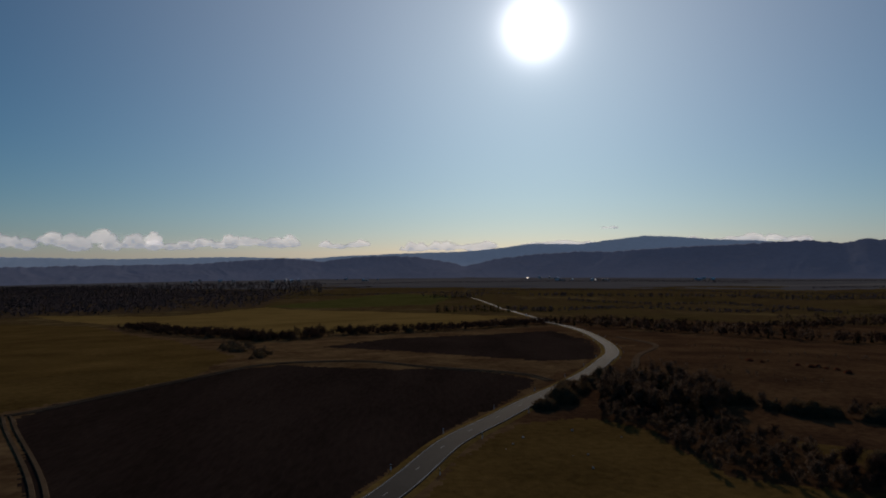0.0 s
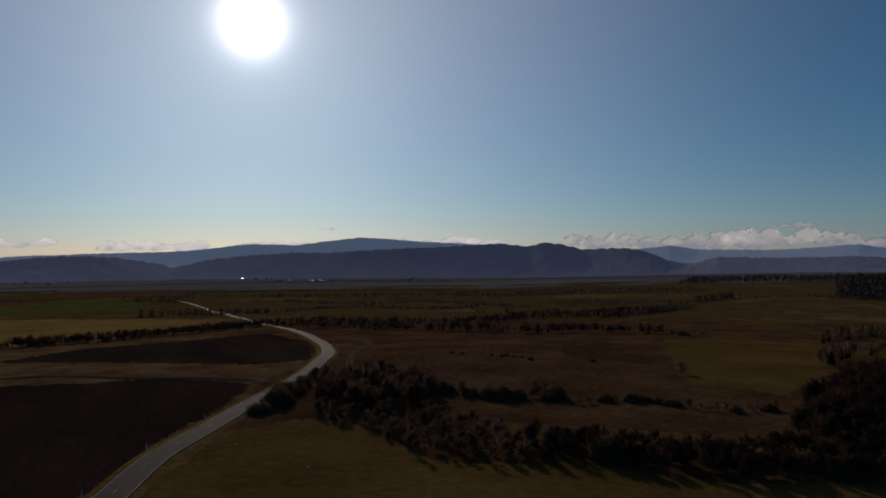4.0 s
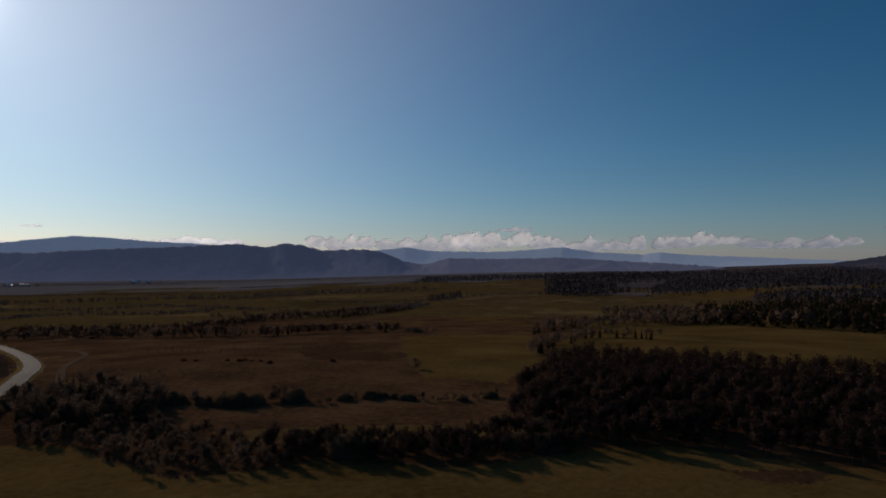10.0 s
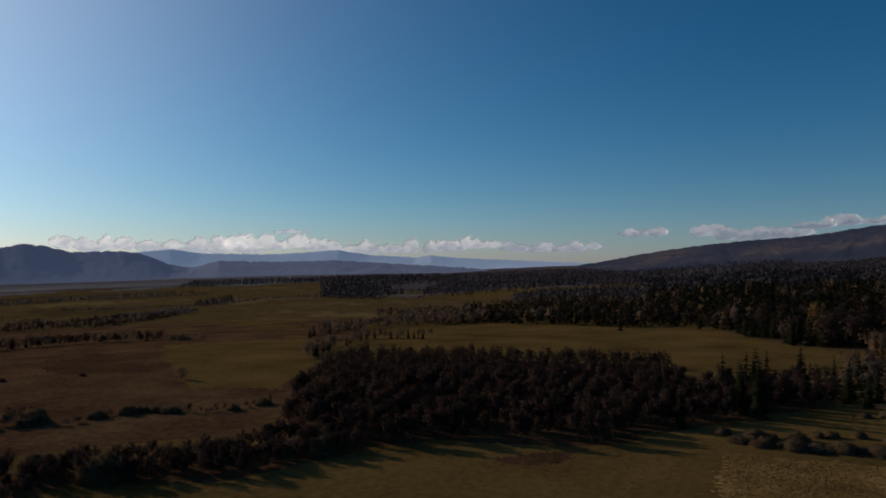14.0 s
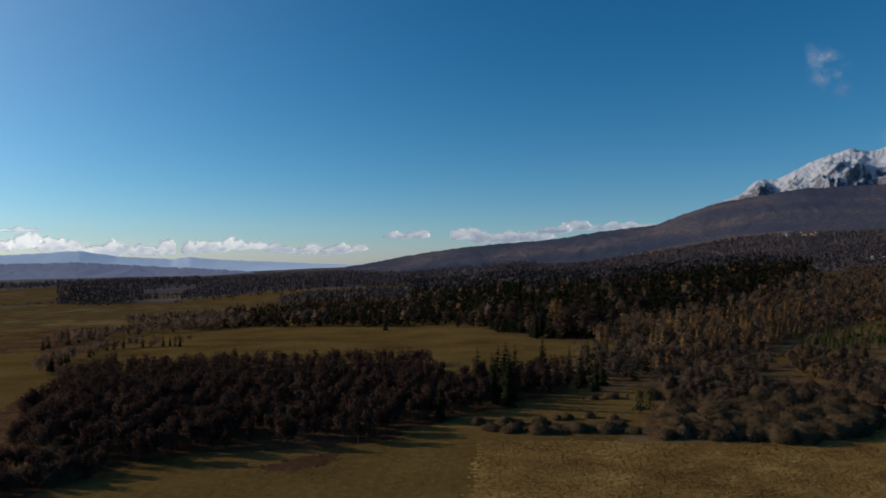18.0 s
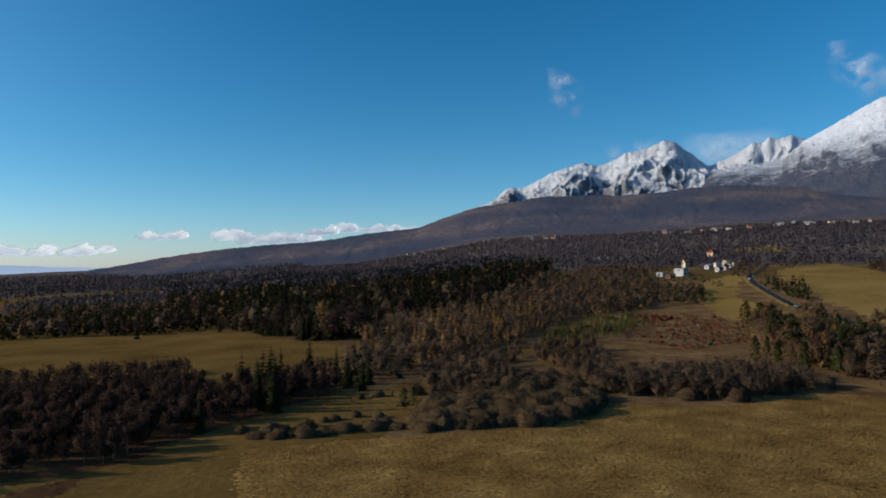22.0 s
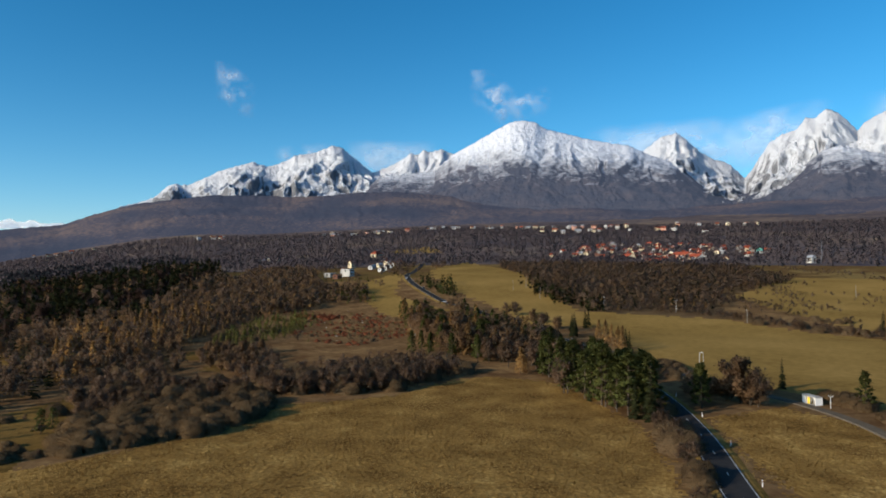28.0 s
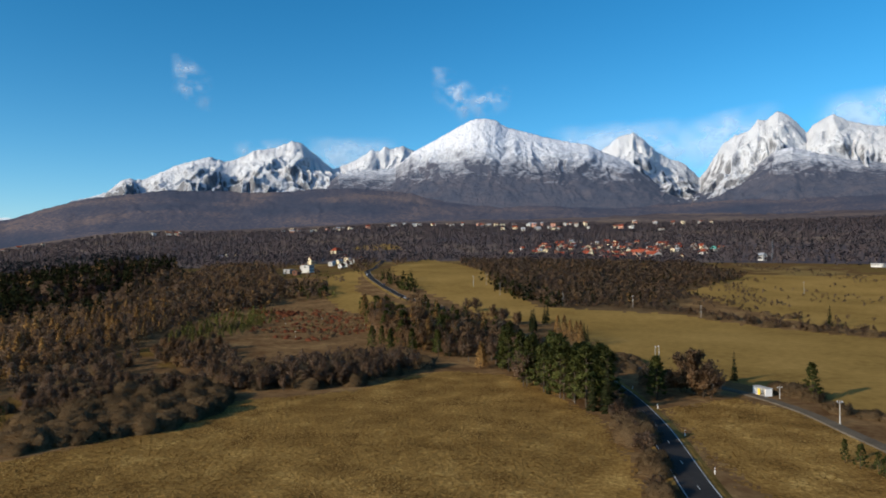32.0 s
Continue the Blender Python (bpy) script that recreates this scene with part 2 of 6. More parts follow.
def snow_material(name, line, width, steepness, dark, light, trees, size, fray):
    """Snow above that height, frayed by the relief and blown off steep rock; woods below the tree line."""
    m = bpy.data.materials.new(name)
    m.use_nodes = True
    n, l = m.node_tree.nodes, m.node_tree.links
    b = n["Principled BSDF"]
    b.inputs["Roughness"].default_value, b.inputs["Specular IOR Level"].default_value = 0.9, 0.0
    geo = n.new("ShaderNodeNewGeometry")
    xyz, nor = n.new("ShaderNodeSeparateXYZ"), n.new("ShaderNodeSeparateXYZ")
    l.new(geo.outputs["Position"], xyz.inputs[0])
    l.new(geo.outputs["Normal"], nor.inputs[0])
    streak = n.new("ShaderNodeMapping")       # gullies run down the slope
    streak.inputs["Scale"].default_value = (1, 1, 0.6)
    l.new(geo.outputs["Position"], streak.inputs["Vector"])

    def grain(size, detail):
        t = n.new("ShaderNodeTexNoise")
        t.inputs["Scale"].default_value, t.inputs["Detail"].default_value, t.inputs["Roughness"].default_value = 1 / size, detail, 0.62
        l.new(streak.outputs["Vector"], t.inputs["Vector"])
        return t.outputs["Fac"]

    def weighed(value, weight, added):
        t = n.new("ShaderNodeMath")
        t.operation = "MULTIPLY_ADD"
        t.inputs[1].default_value = weight
        l.new(value, t.inputs[0])
        l.new(added, t.inputs[2])
        return t.outputs[0]

    def between(value, low, high):
        t = n.new("ShaderNodeMapRange")
        t.inputs["From Min"].default_value, t.inputs["From Max"].default_value = low, high
        l.new(value, t.inputs["Value"])
        return t.outputs[0]

    def mixed(fac, one, two):
        t = n.new("ShaderNodeMix")
        t.data_type = "RGBA"
        l.new(fac, t.inputs[0])
        for socket, c in ((t.inputs[6], one), (t.inputs[7], two)):
            if isinstance(c, tuple):
                socket.default_value = (*c, 1)
            else:
                l.new(c, socket)
        return t.outputs[2]

    broad, fine = grain(110, 7), grain(size, 5)
    rock = mixed(between(fine, 0.35, 0.65), dark, light)
    # the woods' blue tint holds the haze of distance
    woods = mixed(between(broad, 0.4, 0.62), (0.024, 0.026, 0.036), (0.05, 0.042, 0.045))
    ground_colour = mixed(between(weighed(broad, 260.0, xyz.outputs["Z"]), trees + 130, trees + 260), woods, rock)
    level = weighed(nor.outputs["Z"], steepness, weighed(fine, fray, weighed(broad, 260.0, xyz.outputs["Z"])))
    middle = line + 130.0 + 0.5 * fray + 0.8 * steepness
    snow = between(level, middle - width, middle + width)
    l.new(mixed(snow, ground_colour, (0.54, 0.56, 0.6)), b.inputs["Base Color"])
    bp = n.new("ShaderNodeBump")
    bp.inputs["Distance"].default_value = 16.0
    l.new(fine, bp.inputs["Height"])
    l.new(bp.outputs["Normal"], b.inputs["Normal"])
    return m


SNOW = snow_material("snowy_rock", 376, 90, 660, (0.095, 0.1, 0.12), (0.2, 0.205, 0.22), 260, 13, 270.0)
SNOW_CAP = snow_material("hazed_snow_capped_slope", 570, 95, 380, (0.036, 0.041, 0.05), (0.066, 0.067, 0.07), 540, 24, 210.0)


# mountain flanks and far woods emit a little blue in place of haze
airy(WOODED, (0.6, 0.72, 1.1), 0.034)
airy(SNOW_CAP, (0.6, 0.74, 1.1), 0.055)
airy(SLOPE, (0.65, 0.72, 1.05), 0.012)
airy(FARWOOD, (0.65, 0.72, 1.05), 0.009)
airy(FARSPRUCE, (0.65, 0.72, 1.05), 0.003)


# ---- building tools ----
def mesh(name, verts, faces, mats, slots=None, smooth=False, normals=None):
    me = bpy.data.meshes.new(name)
    me.from_pydata([tuple(v) for v in verts] if not isinstance(verts, np.ndarray) else verts.tolist(), [],
                   faces.tolist() if isinstance(faces, np.ndarray) else faces)
    for m in mats:
        me.materials.append(m)
    if slots is not None:
        me.polygons.foreach_set("material_index", np.asarray(slots, np.int32))
    if smooth:
        me.polygons.foreach_set("use_smooth", np.ones(len(me.polygons), bool))
    if normals is not None:
        at = me.attributes.new("custom_normal", "FLOAT_VECTOR", "POINT")
        at.data.foreach_set("vector", np.asarray(normals, np.float32).ravel())
    me.update()
    return me


def part(name, me, parent, label=""):
    ob = new(name, me)
    ob.parent = parent
    return tagged(ob, label)


# ---- the lie of the land ----
PROFILES = {
    -180: ((0, 0), (300, 0), (1000, 20), (4800, 60)),
    -60: ((0, 0), (250, -3), (500, -18), (1000, -45), (2000, -75), (3000, -85), (4800, -96)),
    25: ((0, 0), (250, -3), (500, -18), (1000, -45), (2000, -75), (3000, -85), (4800, -96)),
    60: ((0, 0), (250, -4), (500, -16), (1000, -33), (2000, -44), (3000, -48), (4800, -45)),
    77: ((0, 0), (250, -4), (500, -13), (1000, -20), (2000, -22), (3000, -12), (4800, -4)),
    90: ((0, 0), (250, -3), (500, -9), (1000, -2), (2000, 12), (3000, 40), (4800, 60)),
    110: ((0, 0), (250, -2), (400, 0), (650, 15), (1000, 28), (1500, 52), (2200, 110), (3000, 200), (4800, 330)),
    130: ((0, 0), (200, -1), (357, 0), (480, 8), (650, 23), (1000, 37), (1300, 62), (2200, 142), (3000, 235), (4800, 400)),
    165: ((0, 0), (200, -1), (357, 0), (600, 9), (1000, 36), (1300, 62), (2200, 142), (3000, 235), (4800, 400)),
    180: ((0, 0), (300, 0), (1000, 20), (4800, 60)),
}


def relief(x, y):
    """Height of the ground at plan points (arrays)."""
    x, y = np.asarray(x, float), np.asarray(y, float)
    d, az = np.hypot(x, y), np.degrees(np.arctan2(x, y))
    nodes = sorted(PROFILES)
    rows = [np.interp(d, *zip(*PROFILES[a])) for a in nodes]
    z = np.zeros_like(d)
    for i in range(len(nodes) - 1):
        u = np.clip((az - nodes[i]) / (nodes[i + 1] - nodes[i]), 0, 1)
        u = u * u * (3 - 2 * u)
        m = (az >= nodes[i]) & (az <= nodes[i + 1])
        z = np.where(m, rows[i] * (1 - u) + rows[i + 1] * u, z)
    swell = np.sin(x / 61 + 1.3) * np.sin(y / 83 + 0.4) + 0.5 * np.sin(x / 27 - y / 33)
    return z + 0.5 * swell * np.clip((d - 60) / 250, 0, 1)


def ground_z(x, y):
    return float(relief(np.array([x]), np.array([y]))[0])


def polar(bearing, d):
    return d * math.sin(radians(bearing)), d * math.cos(radians(bearing))


def inside(x, y, poly):
    """Which of the plan points lie in the polygon."""
    hit = np.zeros(x.shape, bool)
    for (x0, y0), (x1, y1) in zip(poly, poly[1:] + poly[:1]):
        if y0 == y1:
            continue
        hit ^= ((y0 > y) != (y1 > y)) & (x < (x1 - x0) * (y - y0) / (y1 - y0) + x0)
    return hit


def spline(points, step=4.0):
    """A smooth line through plan points, about every step metres."""
    p = [np.array(q, float) for q in points]
    p = [2 * p[0] - p[1]] + p + [2 * p[-1] - p[-2]]
    out = []
    for a, b, c, d in zip(p, p[1:], p[2:], p[3:]):
        k = max(2, int(np.linalg.norm(c - b) / step))
        for i in range(k):
            u = i / k
            out.append(0.5 * (2 * b + (c - a) * u + (2 * a - 5 * b + 4 * c - d) * u * u + (3 * b - a - 3 * c + d) * u ** 3))
    return np.array(out + [p[-2]])


ROAD = [(760, -560), (690, -505), (605, -434), (551, -387), (472, -340), (401, -307), (354, -289), (304, -274), (255, -256), (204, -229), (154, -195), (115, -164),
        (82, -132), (53, -98), (20, -60), (-10, -20), (-24, 20), (-24, 65), (-8, 105), (1, 132), (11, 151), (21, 170), (36, 196), (51, 228),
        (67, 275), (80, 350), (87, 450), (84, 620), (84, 900), (69, 1290), (55, 1480)]
road_line = spline(ROAD, 4.0)
LANE = [(190, -228), (130, -198), (102, -187), (90, -182), (79, -177), (64, -167), (45, -149), (20, -128), (-60, -80)]
FIELD_TRACK = [(-40, 60), (-61, 104), (-99, 157), (-99, 166), (-77, 211), (-60, 239), (-29, 245), (-5, 230), (23, 214), (31, 200)]
SIDE_TRACK = [(53, 205), (62, 225), (74, 262), (98, 320), (96, 380)]

GULLY = [(112, 74), (119, 69), (127, 63), (130, 52), (133, 41), (138, 31), (151, 30), (164, 19), (177, 10), (194, -3), (214, -14), (240, -8), (238, 6), (232, 20), (205, 26), (226, 32), (266, 44), (258, 79), (252, 122),
         (240, 132), (233, 160), (196, 146), (167, 132), (138, 115), (116, 96)]
BELT = [(62, 104), (71, 101), (77, 94), (85, 83), (94, 80), (112, 74), (116, 96), (112, 94), (98, 97), (88, 106), (76, 114), (68, 121)]
BELT_END = [(45, 112), (62, 104), (68, 121), (65, 136), (57, 156), (48, 172), (38, 164), (34, 154), (42, 142), (43, 128)]

ZONES = [  # plan outline, surface
    ([(-576, 898), (-298, 1088), (-431, 1916), (-928, 2340), (-1706, 2658), (-1200, 1500)], LITTER),
    ([(700, 130), (1300, 250), (1250, -60), (1061, -320), (720, -270), (486, -130), (436, -60), (342, -26), (363, 4), (444, 40)], LITTER),
    ([(307, -47), (407, -101), (616, -236), (904, -400), (718, -365), (504, -271), (410, -165), (357, -114), (252, -70), (190, -82), (220, -40)], LITTER),
    ([(404, -409), (323, -360), (279, -330), (205, -368), (290, -470), (360, -640), (440, -800), (620, -800), (690, -640), (487, -500)], LITTER),
    ([(-1627, 2533), (-1268, 2650), (-753, 1938), (-454, 1145), (-485, 933), (-674, 1049)], LITTER),
    ([(-484, 754), (-292, 590), (-143, 369), (-83, 268), (-77, 213), (-93, 184), (-107, 166), (-300, 150), (-700, 500)], MEADOW),
    ([(-99, 160), (-98, 175), (-89, 186), (-80, 201), (-71, 225), (-56, 239), (-35, 231), (-17, 224), (3, 227), (18, 214), (27, 202), (17, 173), (3, 146), (-9, 117), (-20, 88), (-34, 70), (-61, 100)], SOIL),
    ([(-57, 311), (-26, 368), (5, 388), (39, 412), (71, 434), (76, 366), (66, 300), (52, 243), (32, 241), (3, 269), (-20, 286)], SOIL),
    ([(-72, 252), (-30, 250), (-5, 235), (33, 238), (48, 232), (30, 208), (-5, 230)], HEATH),
    ([(-566, 955), (-351, 884), (-288, 1083), (-23, 795), (75, 677), (-10, 488), (-88, 405), (-206, 554), (-305, 638)], PASTURE),
    ([(-298, 1088), (-124, 1795), (19, 1535), (-22, 1110), (-160, 1060)], GREEN),
    ([(-14, 60), (2, 122), (16, 147), (31, 153), (45, 143), (56, 118), (66, 107), (92, 82), (114, 72), (129, 61), (134, 28), (150, 12), (107, 10), (60, 0), (0, 0)], MEADOW),
    ([(106, 372), (176, 362), (198, 299), (192, 212), (144, 172), (101, 171), (83, 170), (67, 189), (65, 242)], BROWN),
    ([(58, 159), (85, 144), (138, 121), (133, 102), (98, 117), (68, 139)], BROWN),
    ([(164, 260), (212, 297), (199, 240), (172, 193), (156, 191), (146, 218)], DARKHEATH),
    ([(150, 330), (215, 340), (240, 300), (212, 297), (164, 262)], BROWN),
    ([(264, 289), (308, 289), (328, 247), (222, 164), (151, 131), (125, 127), (119, 130), (180, 220)], BROWN),
    ([(246, 280), (282, 269), (314, 249), (262, 205), (215, 162), (156, 131), (151, 149), (142, 155), (174, 197), (215, 245)], MEADOW),
    ([(440, 237), (503, 193), (533, 112), (511, 65), (387, 17), (329, -22), (271, -23), (258, 20), (262, 90), (270, 151), (280, 205), (352, 249)], MEADOW),
    ([(1109, 629), (1321, 592), (1332, 442), (1443, 231), (1244, 199), (1090, 362), (1015, 464)], MEADOW),
    ([polar(124, 1180), polar(128, 1190), polar(128, 1330), polar(126, 1400), polar(123.5, 1330)], PASTURE),
    (GULLY, DARKHEATH),
    (BELT, DARKHEATH),
    (BELT_END, DARKHEATH),
    ([(140, 24), (153, 27), (172, 15), (187, 4), (195, -7), (205, -24), (220, -42), (207, -41), (186, -26), (160, -26), (150, -20), (146, 0), (142, 14)], MEADOW),
    ([(107, 10), (142, 12), (145, -32), (148, -46), (155, -65), (165, -78), (161, -88), (156, -105), (160, -120), (164, -136), (161, -148), (145, -153), (127, -146), (107, -134), (92, -127), (70, -106), (52, -84), (20, -45), (0, 0)], STRAW),
    ([(115, 46), (119, 49), (126, 44), (129, 38), (124, 36), (118, 40)], DARKHEATH),
    ([(88, -147), (83, -172), (64, -165), (43, -148), (0, -110), (28, -86), (66, -121)], STRAW),
    ([(284, -333), (209, -363), (96, -334), (-20, -280), (0, -180), (60, -180), (106, -200), (132, -191), (174, -235), (227, -283)], PASTURE),
    ([(515, -314), (599, -413), (425, -293), (341, -270), (338, -225)], PASTURE),
    ([(617, -464), (746, -631), (487, -486), (370, -394), (284, -333), (233, -291), (268, -267), (332, -300), (455, -354)], PASTURE),
    ([(271, -480), (303, -662), (150, -760), (60, -345), (135, -369), (205, -425)], PASTURE),
    ([(384, -184), (387, -232), (330, -232), (260, -206), (263, -169), (253, -152), (293, -143)], HEATH),
]


def fbm(x, y, seed, octaves=5, ridged=False):
    """Value noise on arrays."""
    out, amp, tot = np.zeros_like(x), 1.0, 0.0
    for o in range(octaves):
        xi, yi = np.floor(x).astype(int), np.floor(y).astype(int)
        u, v = x - xi, y - yi
        u, v = u * u * (3 - 2 * u), v * v * (3 - 2 * v)

        def h(i, j):
            k = (i * 374761393 + j * 668265263 + (seed + o) * 974634777) & 0x7FFFFFFF
            k = ((k ^ (k >> 13)) * 1274126177) & 0x7FFFFFFF
            return ((k ^ (k >> 16)) & 0xFFFF) / 65535.0
        n = (h(xi, yi) * (1 - u) + h(xi + 1, yi) * u) * (1 - v) + (h(xi, yi + 1) * (1 - u) + h(xi + 1, yi + 1) * u) * v
        if ridged:
            n = 1 - np.abs(2 * n - 1)
        out += amp * n
        tot += amp
        amp *= 0.5
        x, y = x * 2.03 + 11.3, y * 2.03 + 5.7
    return out / tot


def build_ground():
    az = np.concatenate([np.arange(-42, 174, 0.27), np.arange(174, 318, 4.0)])
    rings = np.concatenate([[0.01, 10, 25, 45, 60], 70 * np.exp(np.arange(0, 190) * math.log(320 / 70) / 190), 320 * np.exp(np.arange(0, 170) * math.log(4750 / 320) / 169)])
    a, d = np.meshgrid(np.radians(az), rings)
    x, y = d * np.sin(a), d * np.cos(a)
    z = relief(x, y)
    nr, na = x.shape
    i, j = np.meshgrid(np.arange(nr - 1), np.arange(na), indexing="ij")
    k = (j + 1) % na
    faces = np.stack([i * na + j, (i + 1) * na + j, (i + 1) * na + k, i * na + k], -1).reshape(-1, 4)
    verts = np.stack([x, y, z], -1).reshape(-1, 3)
    mid = verts[faces].mean(1)
    fx, fy = mid[:, 0].copy(), mid[:, 1].copy()
    far = np.hypot(fx, fy)
    g = np.random.default_rng(2)
    fx += 0.0025 * far * g.normal(size=far.shape)
    fy += 0.0025 * far * g.normal(size=far.shape)
    fx += 0.006 * far * (np.sin(fy / (0.03 * far + 3)) + np.sin(fy / 3.1 + fx / 4.3) * 0.4)
    fy += 0.006 * far * (np.sin(fx / (0.03 * far + 3)) + np.sin(fx / 2.7 - fy / 3.7) * 0.4)
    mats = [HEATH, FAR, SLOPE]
    slot = np.where(far > 650, 1, 0)
    bearing = np.degrees(np.arctan2(fx, fy))
    mats.append(MEADOW)
    ragged = bearing + 40 * (fbm(fx / 45, fy / 45, 4, 3) - 0.5)
    slot[(ragged > 30) & (ragged < 100) & (far < 650)] = 3
    mats.append(BROWN)
    slot[(ragged > 8) & (ragged < 52) & (far > 150) & (far < 650)] = 4
    # beyond about 2.3 km the plain turns to its haze-greyed surface
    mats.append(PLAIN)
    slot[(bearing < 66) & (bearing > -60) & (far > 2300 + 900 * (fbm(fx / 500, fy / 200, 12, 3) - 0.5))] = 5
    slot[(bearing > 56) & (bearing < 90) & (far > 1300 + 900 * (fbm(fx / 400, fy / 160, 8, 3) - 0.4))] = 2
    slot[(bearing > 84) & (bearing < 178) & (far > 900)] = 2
    for poly, m in ZONES:
        if m not in mats:
            mats.append(m)
        loose = 0.8 if m is STRAW else 0.0      # stubble thins out into the grass
        slot[inside(fx + loose * g.normal(size=far.shape), fy + loose * g.normal(size=far.shape), poly)] = mats.index(m)
    faces = faces.tolist() + [list(range(na))[::-1]]      # the spot under the drone
    return tagged(new("ground", mesh("ground", verts, faces, mats, np.append(slot, 3), smooth=True)),
                  "autumn meadows, heath and ploughed fields falling to a valley", "ground", kind="structure")


ground = build_ground()


def ribbon(name, line, offsets, lifts, m):
    """A strip along a plan line; offsets to its right hand, lifts above the ground."""
    t = np.gradient(line, axis=0)
    t /= np.linalg.norm(t, axis=1)[:, None]
    n = np.stack([t[:, 1], -t[:, 0]], 1)
    base = relief(line[:, 0], line[:, 1])
    verts, w = [], len(offsets)
    for k in range(len(line)):
        for o, h in zip(offsets, lifts):
            q = line[k] + n[k] * o
            verts.append((q[0], q[1], base[k] + h))
    faces = [(a * w + b, a * w + b + 1, (a + 1) * w + b + 1, (a + 1) * w + b) for a in range(len(line) - 1) for b in range(w - 1)]
    return mesh(name, verts, faces, [m])


road = tagged(new("road", ribbon("road", road_line, (-2.9, -2.5, 0.15, 2.8, 3.2), (-0.3, 0.34, 0.4, 0.34, -0.3), ASPHALT)),
              "two-lane grey asphalt country road winding through the fields", "road", kind="structure")
tagged(new("verge", ribbon("verge", road_line, (-6.0, -3.2, 3.2, 6.0), (-0.4, 0.2, 0.2, -0.4), DRY)),
       "dry grass verge along the asphalt road", "verge", kind="structure")
tagged(new("lane", ribbon("lane", spline(LANE), (-1.9, -1.4, 1.4, 1.9), (-0.2, 0.25, 0.25, -0.2), VERGE)),
       "narrow pale lane beside the meadow", "lane", kind="structure")
for offset in (-0.9, 0.9):
    tagged(new("field_track", ribbon("field_track", spline(FIELD_TRACK), (offset - 0.5, offset - 0.35, offset + 0.35, offset + 0.5), (-0.1, 0.22, 0.22, -0.1), TRACK)),
           "bare earth wheel rut of a field track", "track", kind="structure")
tagged(new("side_track", ribbon("side_track", spline(SIDE_TRACK), (-1.4, -1.1, 1.1, 1.4), (-0.1, 0.25, 0.25, -0.1), TRACK)),
       "pale earth track curving beside the road", "track", kind="structure")


# ---- hills and mountains ----
def massif(name, crest, foot, top, m, label, gully=0.0, rough=0.0, step=0.15, rows=60, power=1.25, seed=1, fine=1.0):
    """A range whose crest, at the distance top, has the heights (bearing, degrees above eye level) given; its face falls to the foot."""
    b, e = np.array(crest).T
    az = np.arange(b[0], b[-1] + 1e-6, step)
    el = np.interp(az, b, e)
    zc = EYE_Z + top * np.tan(np.radians(el))
    jag = rough * (fbm(az * 2.6, az * 0 + seed, seed, 4, True) - 0.6) * 2.0
    u = np.concatenate([np.linspace(0, 1, rows), [1.03, 1.08]])
    uu, aa = np.meshgrid(u, az, indexing="ij")
    d = foot + (top - foot) * uu
    x, y = d * np.sin(np.radians(aa)), d * np.cos(np.radians(aa))
    zf = relief(foot * np.sin(np.radians(az)), foot * np.cos(np.radians(az))) - 12
    shape = np.where(uu <= 1, np.clip(uu, 0, 1) ** power, 1 - (uu - 1) * 6)
    z = zf[None, :] + (zc - zf)[None, :] * shape + jag[None, :] * np.clip(shape, 0, 1) ** 9
    if gully:
        run = (top - foot) / 90.0          # spurs and gullies fork down the face
        warp = 1.3 * (fbm(aa * 0.5, uu * run * 0.4, seed + 7, 3) - 0.5)
        slant = 0.9 * (uu - 0.5) * np.sin(aa * 0.9 + seed)
        cut = fbm(aa * 0.5 + warp + slant, uu * run * 0.22 + warp, seed + 3, 3, True) - 0.62
        rib = fbm(aa * 1.25 + 2 * warp + 2 * slant, uu * run * 0.75 - warp, seed + 9, 4, True) - 0.6
        fin = fbm(aa * 4.0 + 3 * warp - 3 * slant, uu * run * 2.6, seed + 13, 2, True) - 0.5
        fade = np.clip(uu * 2.2, 0, 1) * np.clip((1.0 - uu) * 3.2, 0.07, 1)
        z = z + (1.15 * cut + fine * (0.34 * rib + 0.07 * fin)) * gully * fade
    nr, na = x.shape
    i, j = np.meshgrid(np.arange(nr - 1), np.arange(na - 1), indexing="ij")
    faces = np.stack([i * na + j, (i + 1) * na + j, (i + 1) * na + j + 1, i * na + j + 1], -1).reshape(-1, 4)
    return tagged(new(name, mesh(name, np.stack([x, y, z], -1).reshape(-1, 3), faces, [m], smooth=True)), label, "mountain" if "mountain" in name else "hill", kind="structure")


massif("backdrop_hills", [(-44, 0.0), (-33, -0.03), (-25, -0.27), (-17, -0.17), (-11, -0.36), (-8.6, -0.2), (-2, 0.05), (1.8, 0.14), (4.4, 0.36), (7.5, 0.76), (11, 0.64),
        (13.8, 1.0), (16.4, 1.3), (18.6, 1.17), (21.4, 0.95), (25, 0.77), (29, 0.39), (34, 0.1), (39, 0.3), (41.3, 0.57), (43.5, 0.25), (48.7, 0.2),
        (52, 0.4), (54.2, 0.6), (56.7, 0.2), (60.6, 0.0), (61.9, 0.2), (63.7, 0.0), (69, -0.2), (80, -0.6)], 4000, 4600, HAZED, "mountain range on the far side of the valley, pale blue with haze", 6, 4, 0.12, 40, seed=3)
